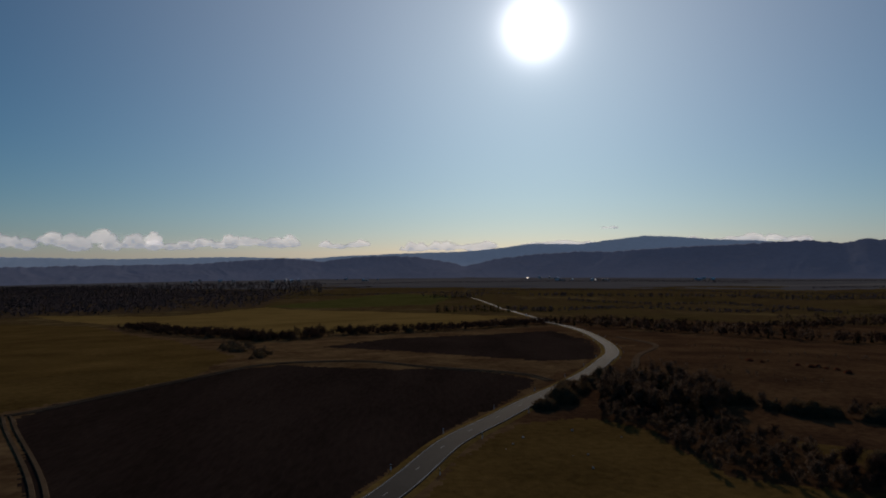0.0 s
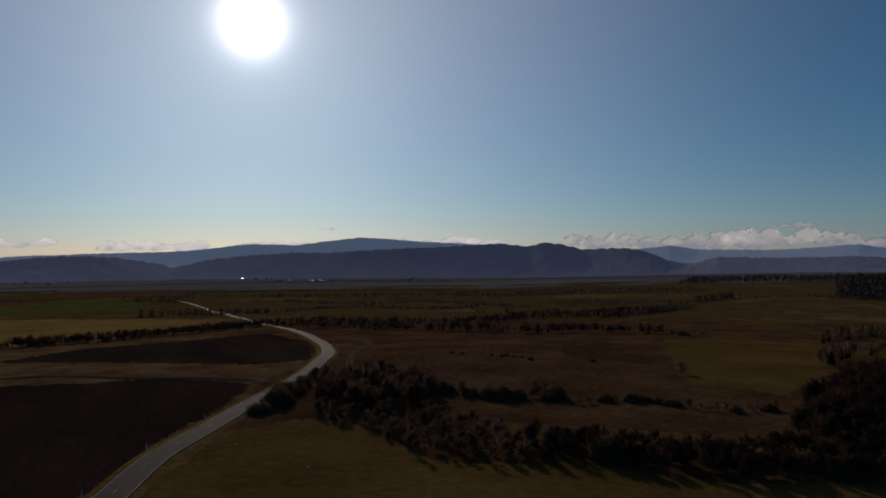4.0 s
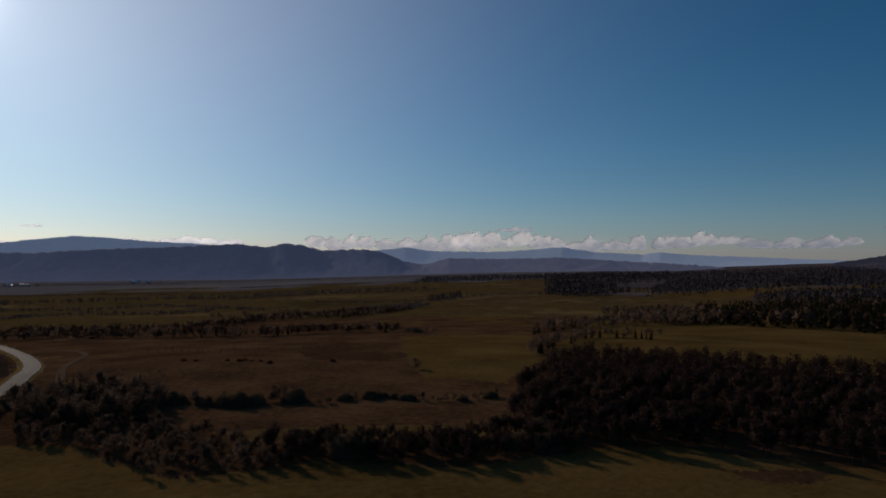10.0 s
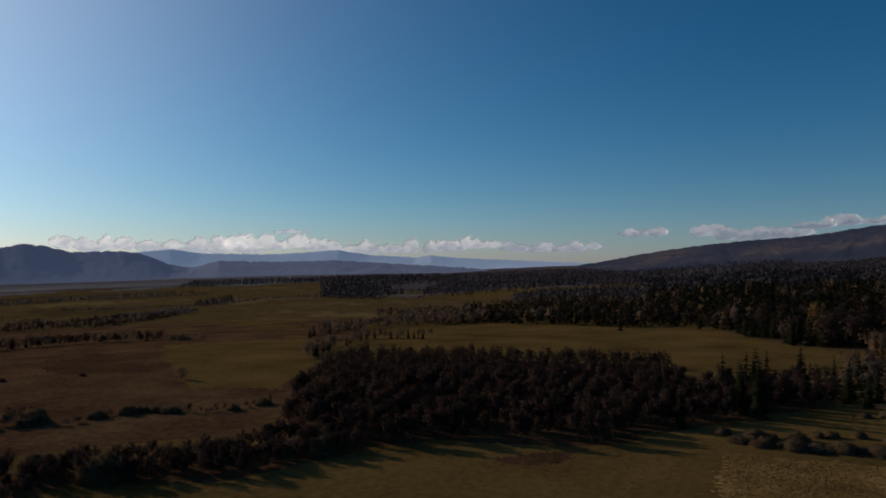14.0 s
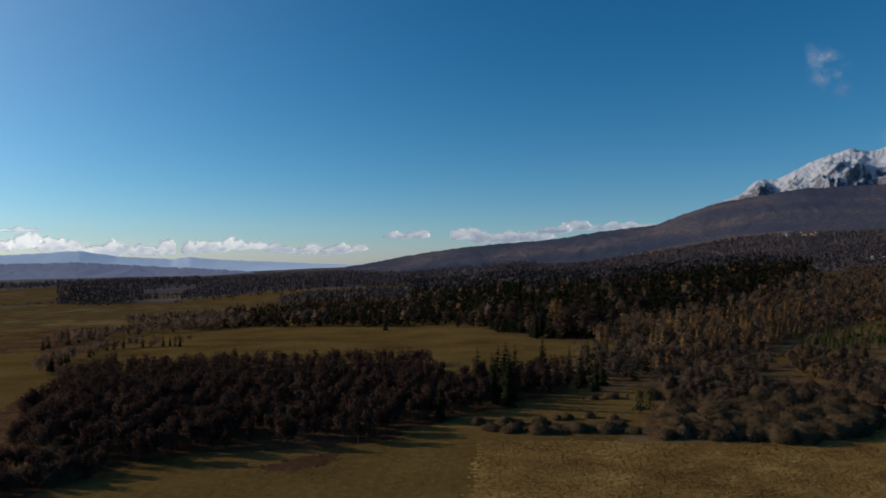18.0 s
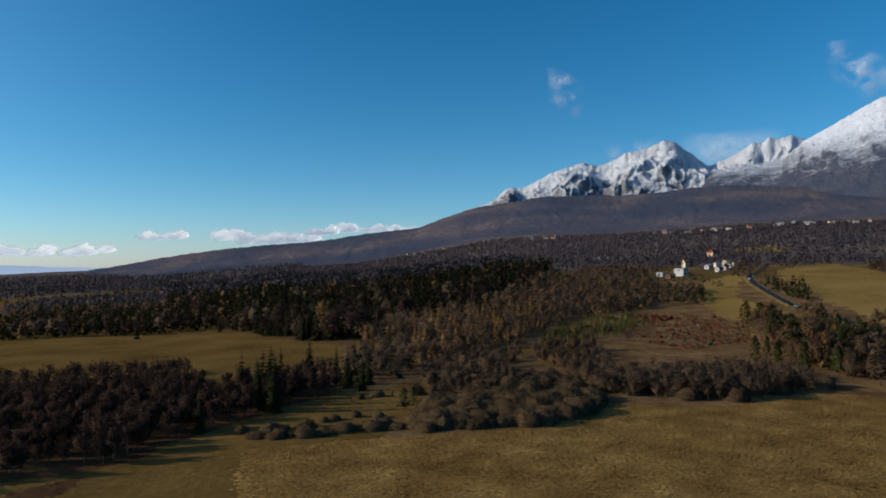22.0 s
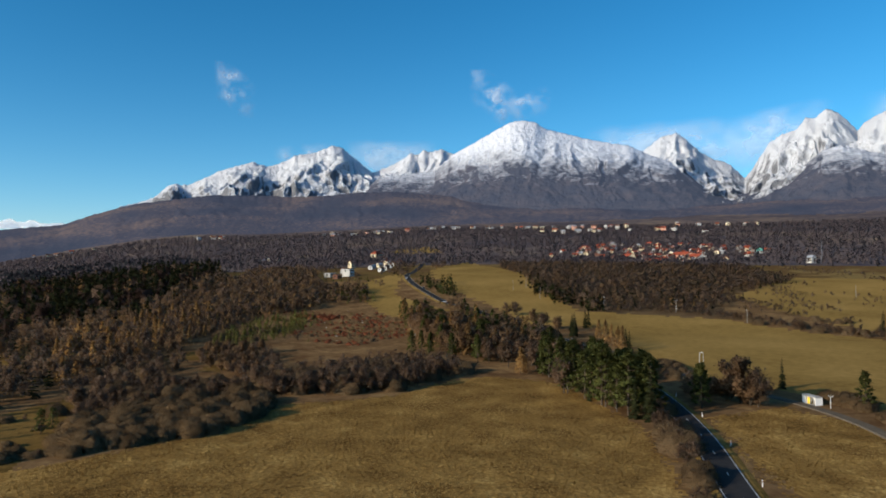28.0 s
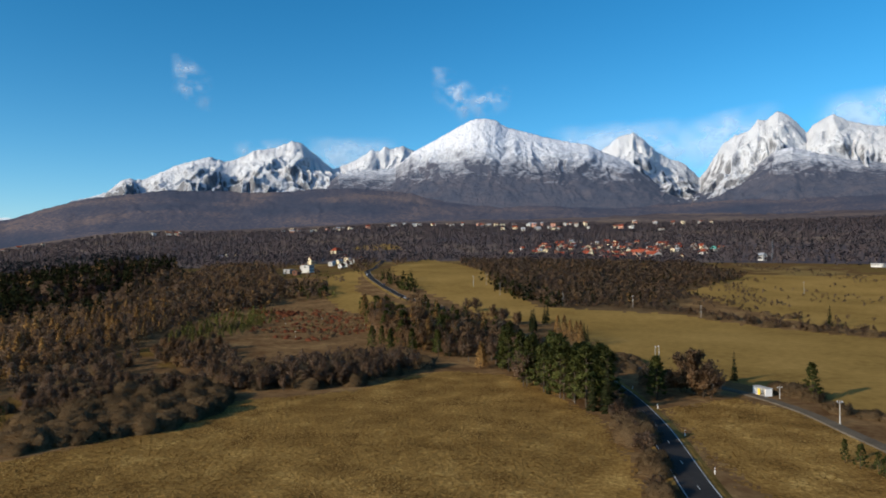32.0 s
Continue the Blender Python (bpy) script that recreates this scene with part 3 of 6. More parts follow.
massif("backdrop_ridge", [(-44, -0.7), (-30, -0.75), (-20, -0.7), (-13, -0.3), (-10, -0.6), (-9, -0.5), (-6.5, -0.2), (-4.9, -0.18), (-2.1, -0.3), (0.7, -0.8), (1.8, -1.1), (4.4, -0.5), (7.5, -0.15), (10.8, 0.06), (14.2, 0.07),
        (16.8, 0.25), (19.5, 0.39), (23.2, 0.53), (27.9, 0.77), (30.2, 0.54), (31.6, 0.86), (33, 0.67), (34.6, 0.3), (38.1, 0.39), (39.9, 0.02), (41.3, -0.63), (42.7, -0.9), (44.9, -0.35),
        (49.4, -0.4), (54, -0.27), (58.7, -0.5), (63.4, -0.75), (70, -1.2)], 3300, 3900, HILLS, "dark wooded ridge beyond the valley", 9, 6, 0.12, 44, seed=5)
massif("mountain", [(100, 2.6), (101.2, 3.6), (102.8, 4.2), (104.6, 4.75), (105.2, 5.0), (106.5, 6.1), (107.9, 6.08), (109.3, 6.85), (110.9, 7.6), (112.6, 8.1), (113.7, 7.8), (114.7, 7.97), (116, 8.7), (117.8, 9.1), (119.1, 9.65), (119.9, 9.35), (120.5, 8.8),
        (121.7, 7.85), (122.3, 7.4), (124.2, 8.2), (125.4, 9.0), (126, 8.9), (126.5, 9.3), (127.2, 9.15), (127.9, 9.4), (128.9, 9.0), (132, 8.5), (138, 8.2), (143.2, 8.0), (144.6, 9.0), (145.7, 9.85), (146.8, 10.15), (147.7, 9.4),
        (148.7, 8.4), (149.8, 7.8), (150.8, 7.4), (151.8, 6.3), (152.7, 7.6), (153.5, 8.85), (154.3, 9.45), (155.3, 9.7), (155.9, 10.45), (156.6, 10.42), (157.3, 11.05), (158, 10.6), (158.7, 9.85), (159.2, 9.2), (159.6, 9.7), (160.5, 10.2), (161, 10.4),
        (161.6, 9.95), (162.4, 9.6), (164.1, 9.2), (170, 9)],
       3500, 4550, SNOW, "jagged snow-covered rocky peaks", 140, 8, 0.08, 130, 1.1, 11)
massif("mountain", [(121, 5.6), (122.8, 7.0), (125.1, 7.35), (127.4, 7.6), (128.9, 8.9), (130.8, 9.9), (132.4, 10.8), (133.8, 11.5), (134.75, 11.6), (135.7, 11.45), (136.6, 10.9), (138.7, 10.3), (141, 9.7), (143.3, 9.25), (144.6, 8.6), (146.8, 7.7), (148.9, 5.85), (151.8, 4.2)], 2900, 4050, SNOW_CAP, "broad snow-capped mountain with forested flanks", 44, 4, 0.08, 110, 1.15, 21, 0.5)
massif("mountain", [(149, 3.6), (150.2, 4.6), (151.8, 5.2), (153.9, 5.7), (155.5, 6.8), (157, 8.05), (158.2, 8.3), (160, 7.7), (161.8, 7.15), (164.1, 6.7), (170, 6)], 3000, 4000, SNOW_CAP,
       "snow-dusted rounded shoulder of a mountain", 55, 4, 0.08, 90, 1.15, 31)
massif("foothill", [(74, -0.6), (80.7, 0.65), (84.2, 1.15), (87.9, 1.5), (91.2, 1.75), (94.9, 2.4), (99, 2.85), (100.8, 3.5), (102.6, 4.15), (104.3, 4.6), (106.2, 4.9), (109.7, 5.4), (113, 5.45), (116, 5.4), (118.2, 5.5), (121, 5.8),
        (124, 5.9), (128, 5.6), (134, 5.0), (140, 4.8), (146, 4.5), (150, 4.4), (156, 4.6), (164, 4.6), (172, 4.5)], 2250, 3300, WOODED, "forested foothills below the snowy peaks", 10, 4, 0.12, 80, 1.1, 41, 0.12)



# ---- clouds ----
def cloud_material(name, strength, thick):
    """Translucent vapour, thinner at the rim; its own glow stands in for scattered sunlight."""
    m = bpy.data.materials.new(name)
    m.use_nodes = True
    n, l = m.node_tree.nodes, m.node_tree.links
    n.clear()
    out = n.new("ShaderNodeOutputMaterial")
    at = n.new("ShaderNodeAttribute")
    at.attribute_name = "body"
    sep = n.new("ShaderNodeSeparateXYZ")
    l.new(at.outputs["Vector"], sep.inputs[0])
    # the grey end of the ramp paints the cloud's shaded base
    shade = n.new("ShaderNodeValToRGB")
    shade.color_ramp.elements[0].color, shade.color_ramp.elements[1].color = (0.95, 0.93, 0.9, 1), (0.5, 0.54, 0.61, 1)
    l.new(sep.outputs["Y"], shade.inputs["Fac"])
    em = n.new("ShaderNodeEmission")
    em.inputs["Strength"].default_value = strength
    l.new(shade.outputs["Color"], em.inputs["Color"])
    df = n.new("ShaderNodeBsdfDiffuse")
    tl = n.new("ShaderNodeBsdfTranslucent")
    l.new(shade.outputs["Color"], df.inputs["Color"])
    l.new(shade.outputs["Color"], tl.inputs["Color"])
    half = n.new("ShaderNodeMixShader")
    half.inputs[0].default_value = 0.72
    l.new(df.outputs[0], half.inputs[1])
    l.new(tl.outputs[0], half.inputs[2])
    add = n.new("ShaderNodeAddShader")
    l.new(em.outputs[0], add.inputs[0])
    l.new(half.outputs[0], add.inputs[1])
    tr = n.new("ShaderNodeBsdfTransparent")
    mix = n.new("ShaderNodeMixShader")
    mul = n.new("ShaderNodeMath")
    mul.operation = "MULTIPLY"
    mul.inputs[1].default_value = thick
    l.new(sep.outputs["X"], mul.inputs[0])
    l.new(mul.outputs[0], mix.inputs[0])
    l.new(tr.outputs[0], mix.inputs[1])
    l.new(add.outputs[0], mix.inputs[2])
    l.new(mix.outputs[0], out.inputs["Surface"])
    return m


BANKS = [(cloud_material("cumulus_cloud", 0.32, 0.9), 400), (cloud_material("sunlit_cumulus", 0.3, 0.85), 75), (cloud_material("backlit_cumulus", 0.95, 0.8), 40)]   # strongest glow nearest the sun, imitating light scattered through the cloud
WISP = cloud_material("thin_cloud", 0.25, 0.52)


def cloud(left, right, low, high, puffs, seed, m, label, flat=0.25, lean=0.0, soft=0.0):
    """A far cloud between two bearings and two heights in degrees, bulging towards the eye."""
    g = np.random.default_rng(seed)
    az, el = np.arange(left - 0.4, right + 0.4, 0.07), np.arange(low - 0.25, high + 0.35, 0.05)
    a, e = np.meshgrid(az, el)
    field = np.zeros_like(a)
    h, w = high - low, right - left
    grain = fbm(a * 1.9 + seed, e * 2.6, seed, 5)
    if soft:          # torn vapour without firm edges
        u, v = (a - left) / w * 2 - 1, (e - low) / h * 2 - 1
        v = v - lean * u
        field = np.clip(1 - u * u, 0, 1) * np.clip(1 - v * v, 0, 1) ** 0.8
        grain = fbm(a * soft + 0.4 * e, e * soft * 1.4 - 0.3 * a, seed, 5)
        body = np.clip(field * (np.clip((grain - 0.27) * 1.9, 0, 1) * 1.0 if soft > 0.65 else np.clip((grain + 0.05) * 1.3, 0, 1)), 0, 1)
    else:             # heaped tops over a level base
        for k in range(puffs):
            ca = left + w * (k + g.uniform(0.1, 0.9)) / puffs
            reach, rise = w / puffs * g.uniform(0.5, 1.1) + 0.25, h * g.uniform(0.2, 0.62)
            base = low + h * g.uniform(0.05, 0.3) + lean * (ca - left)
            up = np.clip((e - base) / rise, -2, 9)
            across = np.abs(a - ca) / (reach * np.sqrt(np.clip(1.02 - 0.6 * np.clip(up, 0, 1), 0.05, 1)))
            mound = 1.15 - np.where(up > 0, up ** 2, (base - e) / (0.16 * h)) * 0.9 - across ** 2
            field = np.maximum(field, np.clip(mound, 0, 1))
        body = np.clip((field + 1.25 * (grain - 0.5) - 0.22) / 0.42, 0, 1) * np.clip(field * 5, 0, 1)
        veil = 0.3 * np.clip(1 - np.abs(e - low - 0.35 * h) / (0.4 * h), 0, 1) * np.clip(2.2 * fbm(a * 0.7, e * 4, seed + 5, 3) - 0.6, 0, 1) * np.clip((a - left) * 1.5, 0, 1) * np.clip((right - a) * 1.5, 0, 1)
        body = np.maximum(body, veil)
    body = body * body * (3 - 2 * body)
    # where shade is painted: low down and in the hollows of the grain
    under = np.clip((low + h * 0.42 - e) / (h * 0.55) + (grain - 0.5) * 1.5 + 0.25, 0, 1)
    d = 4720 - 25 * body
    x, y = d * np.sin(np.radians(a)), d * np.cos(np.radians(a))
    z = EYE_Z + d * np.tan(np.radians(e))
    nr, na = a.shape
    i, j = np.meshgrid(np.arange(nr - 1), np.arange(na - 1), indexing="ij")
    faces = np.stack([i * na + j, i * na + j + 1, (i + 1) * na + j + 1, (i + 1) * na + j], -1).reshape(-1, 4)
    faces = faces[(body.ravel()[faces] > 0.01).any(1)]
    me = mesh("cloud", np.stack([x, y, z], -1).reshape(-1, 3), faces, [m], smooth=True)
    at = me.attributes.new("body", "FLOAT_VECTOR", "POINT")
    at.data.foreach_set("vector", np.stack([body, under, body * 0], -1).ravel())
    ob = tagged(new("cloud", me), label, "cloud", group="clouds", kind="structure")
    ob.visible_shadow = False
    return ob


CUMULUS = "flat-bottomed white cumulus bank low over the horizon"
for left, right, low, high, puffs, seed in ((-36, -22.5, 0.5, 2.6, 12, 1), (-23, -12, 0.5, 2.0, 10, 2), (-9.8, -6.2, 0.45, 1.4, 4, 3), (-3.6, 4.2, 0.2, 1.35, 7, 4), (6.8, 12.5, 0.6, 1.15, 6, 5),
                                            (13, 13.9, 1.9, 2.2, 2, 6), (19, 28.6, 0.6, 1.65, 9, 7), (33.5, 47, 0.35, 2.3, 13, 8), (45, 60.5, 0.35, 2.3, 14, 9), (61, 75.5, 0.5, 2.15, 13, 10), (49.4, 51.5, 1.9, 2.6, 3, 12),
                                            (77.4, 81, 1.8, 2.85, 4, 13), (82.5, 91, 1.5, 3.1, 7, 14), (90, 102, 2.3, 3.6, 9, 15)):
    cloud(left, right, low, high, puffs, seed, [m for m, upto in BANKS if (left + right) / 2 < upto][-1], CUMULUS)
for left, right, low, high, seed, lean, soft in ((109.6, 113.0, 11.8, 15.4, 21, -0.55, 1.1), (130.2, 134.6, 11.4, 15.4, 22, -0.75, 1.0), (133.4, 137.2, 11.6, 14.2, 28, 0.3, 1.0), (139, 153, 6.0, 11.2, 23, 0.05, 0.5), (150, 158, 6.5, 11.6, 24, 0.2, 0.5),
                                                 (119.5, 128, 6.6, 10.2, 25, 0, 0.6), (114, 120, 7.4, 9.8, 26, 0.3, 0.7), (159, 170, 7.5, 12.2, 27, 0.1, 0.5)):
    cloud(left, right, low, high, 4, seed, WISP, "thin white wisp of cloud drifting by the peaks", 0.5, lean, soft)

# ---- trees ----
rng = np.random.default_rng(5)


def tube(path, radii, sides=5):
    """A tapered limb along a path: vertices and triangles."""
    path = np.array(path, float)
    verts, faces = [], []
    for k, (p, r) in enumerate(zip(path, radii)):
        t = path[min(k + 1, len(path) - 1)] - path[max(k - 1, 0)]
        t /= np.linalg.norm(t) + 1e-9
        a = np.cross(t, (0.3, 1, 0.1))
        a /= np.linalg.norm(a) + 1e-9
        b = np.cross(t, a)
        for s in range(sides):
            w = 2 * math.pi * s / sides
            verts.append(p + r * (a * math.cos(w) + b * math.sin(w)))
    for k in range(len(path) - 1):
        for s in range(sides):
            q = (s + 1) % sides
            faces += [(k * sides + s, k * sides + q, (k + 1) * sides + q), (k * sides + s, (k + 1) * sides + q, (k + 1) * sides + s)]
    return np.array(verts), np.array(faces)


def join(pieces):
    verts, faces, n = [], [], 0
    for v, f in pieces:
        verts.append(np.asarray(v, float))
        faces.append(np.asarray(f, int) + n)
        n += len(v)
    return np.concatenate(verts), np.concatenate(faces)


def slivers(base, way, length, width):
    """A thin triangle for every twig."""
    n = len(base)
    side = np.cross(way, rng.normal(size=(n, 3)))
    side /= np.linalg.norm(side, axis=1)[:, None] + 1e-9
    w = side * np.asarray(width).reshape(-1, 1)
    tip = base + way * np.asarray(length).reshape(-1, 1)
    v = np.stack([base - w, base + w, tip], 1).reshape(-1, 3)
    return v, np.arange(3 * n).reshape(-1, 3)


def puffs(base, size):
    """A small tilted triangle of foliage or twigs round every point."""
    n = len(base)
    a = unit(rng.normal(size=(n, 3)))
    b = unit(np.cross(a, rng.normal(size=(n, 3))))
    r = np.asarray(size).reshape(-1, 1) * np.ones((n, 1))
    v = []
    for k in range(3):
        w = 2.094 * k + rng.uniform(-0.45, 0.45, (n, 1))
        v.append(base + r * rng.uniform(0.75, 1.25, (n, 1)) * (a * np.cos(w) + b * np.sin(w)))
    return np.stack(v, 1).reshape(-1, 3), np.arange(3 * n).reshape(-1, 3)


def lobed(h, wide, low, n, lobes, tight=0.5):
    """Points that fill a crown of several uneven lobes."""
    c = unit(rng.normal(0, 1, (lobes, 3)) + (0, 0, 0.25)) * rng.uniform(0.35, 0.8, (lobes, 1)) * (wide * h, wide * h, (0.96 - low) / 2 * h) + (0, 0, (0.96 + low) / 2 * h)
    r = rng.uniform(0.35, 0.75, (lobes, 1)) * wide * h * tight * 2
    k = rng.integers(lobes, size=n)
    return c[k] + unit(rng.normal(0, 1, (n, 3))) * r[k] * rng.uniform(0.3, 1, (n, 1)) ** 0.6 * (1, 1, 1.15)


def unit(v):
    return v / (np.linalg.norm(v, axis=1)[:, None] + 1e-9)


def bare_tree(h=9.0, spread=0.3, twigs=600, width=0.08, low=0.22):
    """Leafless broadleaf: forked trunk and limbs; a crown of fine twigs."""
    lean = rng.normal(0, 0.04, 2) * h
    spine = [(0, 0, -0.4), (lean[0] * 0.3, lean[1] * 0.3, h * 0.3), (lean[0] * 0.7, lean[1] * 0.7, h * 0.6), (lean[0], lean[1], h * 0.93)]
    wood = [tube(spine, [h * 0.019, h * 0.014, h * 0.009, h * 0.002], 6)]
    tips = []
    for k in range(11):
        z = h * rng.uniform(low, 0.75)
        a = k * 2.4 + rng.uniform(-0.4, 0.4)
        r = h * spread * (1.15 - z / h) * rng.uniform(0.8, 1.2) + 0.3
        p0 = np.array((lean[0] * z / h, lean[1] * z / h, z))
        p1 = p0 + np.array((math.cos(a) * r * 0.6, math.sin(a) * r * 0.6, h * 0.10))
        p2 = p0 + np.array((math.cos(a) * r, math.sin(a) * r, h * 0.23))
        wood.append(tube([p0, p1, p2], [h * 0.008, h * 0.005, h * 0.0015], 4))
        tips += [(p0 + p1) / 2, p1, (p1 + p2) / 2, p2]
    tips += [np.array((lean[0] * q, lean[1] * q, h * q)) for q in (0.6, 0.7, 0.8, 0.9)]
    tips = np.array(tips)
    base = tips[rng.integers(0, len(tips), twigs)] + rng.normal(0, h * 0.045, (twigs, 3))
    base[:, 2] = np.minimum(base[:, 2], h * 0.97)
    rim = base[: twigs // 3]
    way = unit(unit(rim - np.array((0, 0, h * 0.35))) * 0.9 + rng.normal(0, 0.4, rim.shape) + np.array((0, 0, 0.45)))
    ends = slivers(rim, way, rng.uniform(0.05, 0.12, len(rim)) * h, width * 0.5 * rng.uniform(0.6, 1.5, len(rim)))
    return join(wood), join([puffs(base, h * rng.uniform(0.024, 0.046, twigs)), ends])


def spruce(h=13.0, spread=0.17, whorls=17, arms=9):
    """Conifer: whorls of drooping boughs that shorten towards the tip."""
    wood = tube([(0, 0, -0.4), (0, 0, h * 0.5), (0, 0, h * 0.98)], [h * 0.016, h * 0.01, 0.02], 6)
    verts, faces = [], []
    for k in range(whorls):
        u = (k + rng.uniform(-0.3, 0.3)) / whorls
        z0 = h * (0.07 + 0.92 * max(u, 0))
        r0 = h * spread * (1 - max(u, 0)) ** 0.8 * rng.uniform(0.85, 1.15) + 0.12
        for s in range(arms if u < 0.75 else arms - 3):
            a = 2 * math.pi * (s + rng.uniform(-0.4, 0.4)) / arms + k * 0.7
            r = r0 * rng.uniform(0.65, 1.2)
            c, d = math.cos(a), math.sin(a)
            z = z0 + rng.uniform(-0.15, 0.15)
            w = r * rng.uniform(0.24, 0.36)
            drop = r * rng.uniform(0.22, 0.45)
            n = len(verts)
            verts += [(0, 0, z + 0.1), (c * r * 0.6 - d * w, d * r * 0.6 + c * w, z - drop * 0.7), (c * r, d * r, z - drop),
                      (c * r * 0.6 + d * w, d * r * 0.6 - c * w, z - drop * 0.7), (c * r * 0.55, d * r * 0.55, z - drop * 0.15)]
            faces += [(n, n + 1, n + 4), (n + 1, n + 2, n + 4), (n + 2, n + 3, n + 4), (n + 3, n, n + 4)]
    return wood, (np.array(verts), np.array(faces))


def larch(h=11.0, spread=0.2, twigs=520):
    """Conical tree thinly hung with golden needles."""
    wood = [tube([(0, 0, -0.4), (0, 0, h * 0.5), (0, 0, h * 0.98)], [h * 0.015, h * 0.009, 0.02], 5)]
    u = rng.uniform(0.08, 1, twigs) ** 1.0
    a = rng.uniform(0, 2 * math.pi, twigs)
    r = h * spread * (1.02 - u) ** 0.8 * rng.uniform(0.15, 1, twigs) ** 0.5
    base = np.stack([np.cos(a) * r, np.sin(a) * r, u * h], 1) + rng.normal(0, 0.015 * h, (twigs, 3))
    return join(wood), puffs(base, h * rng.uniform(0.02, 0.042, twigs))


def pine(h=11.0, spread=0.24, clumps=40):
    """Pine or young fir: layered clumps of green needles on a visible trunk."""
    wood = [tube([(0, 0, -0.4), (0.1, 0, h * 0.5), (0, 0.1, h * 0.95)], [h * 0.017, h * 0.011, 0.03], 6)]
    crown = []
    for k in range(clumps):
        u = 0.14 + 0.86 * (k / clumps) ** 0.9
        a = k * 2.4 + rng.uniform(-0.5, 0.5)
        r = h * spread * (1.08 - u) ** 0.65 * rng.uniform(0.35, 1.0)
        c = np.array((math.cos(a) * r, math.sin(a) * r, u * h))
        wood.append(tube([(0, 0, u * h - 0.3), c], [0.06, 0.02], 3))
        n = 30
        way = unit(rng.normal(0, 1, (n, 3)) * (1, 1, 0.6) + (0, 0, 0.35))
        s = h * rng.uniform(0.085, 0.13)
        crown.append(slivers(c - way * s * 0.3, way, s * rng.uniform(0.7, 1.3, n), s * rng.uniform(0.13, 0.24, n)))
    return join(wood), join(crown)


def bush(h=2.6, r=2.2, twigs=1000, n=16, rings=8):
    """Round leafless willow bush: a close dome of fine twigs, ragged at the rim, over a fan of stems."""
    phase = rng.uniform(0, 6.28, 4)

    def swell(w):
        return 1 + 0.13 * np.sin(w[:, 0] * 4 + phase[0]) * np.sin(w[:, 1] * 5 + phase[1]) + 0.08 * np.sin(w[:, 0] * 9 + w[:, 2] * 7 + phase[2])
    a, e = np.meshgrid(np.linspace(0, 2 * math.pi, n, endpoint=False), np.linspace(0.0, 1.57, rings))
    w = np.stack([np.cos(a) * np.cos(e), np.sin(a) * np.cos(e), np.sin(e)], -1).reshape(-1, 3)
    dome = w * (r * 0.84, r * 0.84, h * 0.86) * (swell(w) * rng.uniform(0.97, 1.03, len(w)))[:, None]
    faces = []
    for i in range(rings - 1):
        for j in range(n):
            p, q = i * n + j, i * n + (j + 1) % n
            faces += [(p, q, q + n), (p, q + n, p + n)]
    way = unit(rng.normal(0, 1, (twigs, 3)) * (1, 1, 0.75))
    way[:, 2] = np.abs(way[:, 2]) * 0.95 + 0.03
    way = unit(way)
    tip = way * (r, r, h) * (swell(way) * rng.uniform(0.88, 1.14, twigs))[:, None]
    base = tip * 0.72
    crown = slivers(base, unit(tip - base + rng.normal(0, 0.16, (twigs, 3)) * 0.5), np.linalg.norm(tip - base, axis=1), rng.uniform(0.025, 0.05, twigs))
    stems = []
    for k in range(9):
        a = k * 0.7
        stems.append(tube([(0, 0, -0.3), (math.cos(a) * r * 0.35, math.sin(a) * r * 0.35, h * 0.45), (math.cos(a) * r * 0.65, math.sin(a) * r * 0.65, h * 0.75)], [0.06, 0.04, 0.01], 3))
    return join(stems), join([(dome, np.array(faces)), crown])


def rounded(kind, crown):
    """The crown with its twigs turned outwards, so that it takes the light as one soft mass."""
    v, f = np.asarray(crown[0], float), np.asarray(crown[1], int)
    top, wide = v[:, 2].max(), np.abs(v[:, :2]).max()
    if kind in ("bush", "red"):
        nrm = v / (wide * wide, wide * wide, top * top)
    elif kind == "spruce":
        nrm = np.stack([v[:, 0], v[:, 1], 0.45 * np.hypot(v[:, 0], v[:, 1]) + 0.1], 1)
    else:
        nrm = (v - (0, 0, 0.5 * top)) / (wide * wide, wide * wide, 0.22 * top * top)
    nrm = unit(unit(nrm) * 0.75 + (0, 0, 0.6) + rng.normal(0, 0.12, v.shape))
    flat = np.cross(v[f[:, 1]] - v[f[:, 0]], v[f[:, 2]] - v[f[:, 0]])
    back = (flat * nrm[f[:, 0]]).sum(1) < 0
    f = f.copy()
    f[back] = f[back][:, ::-1]
    return v, f, nrm


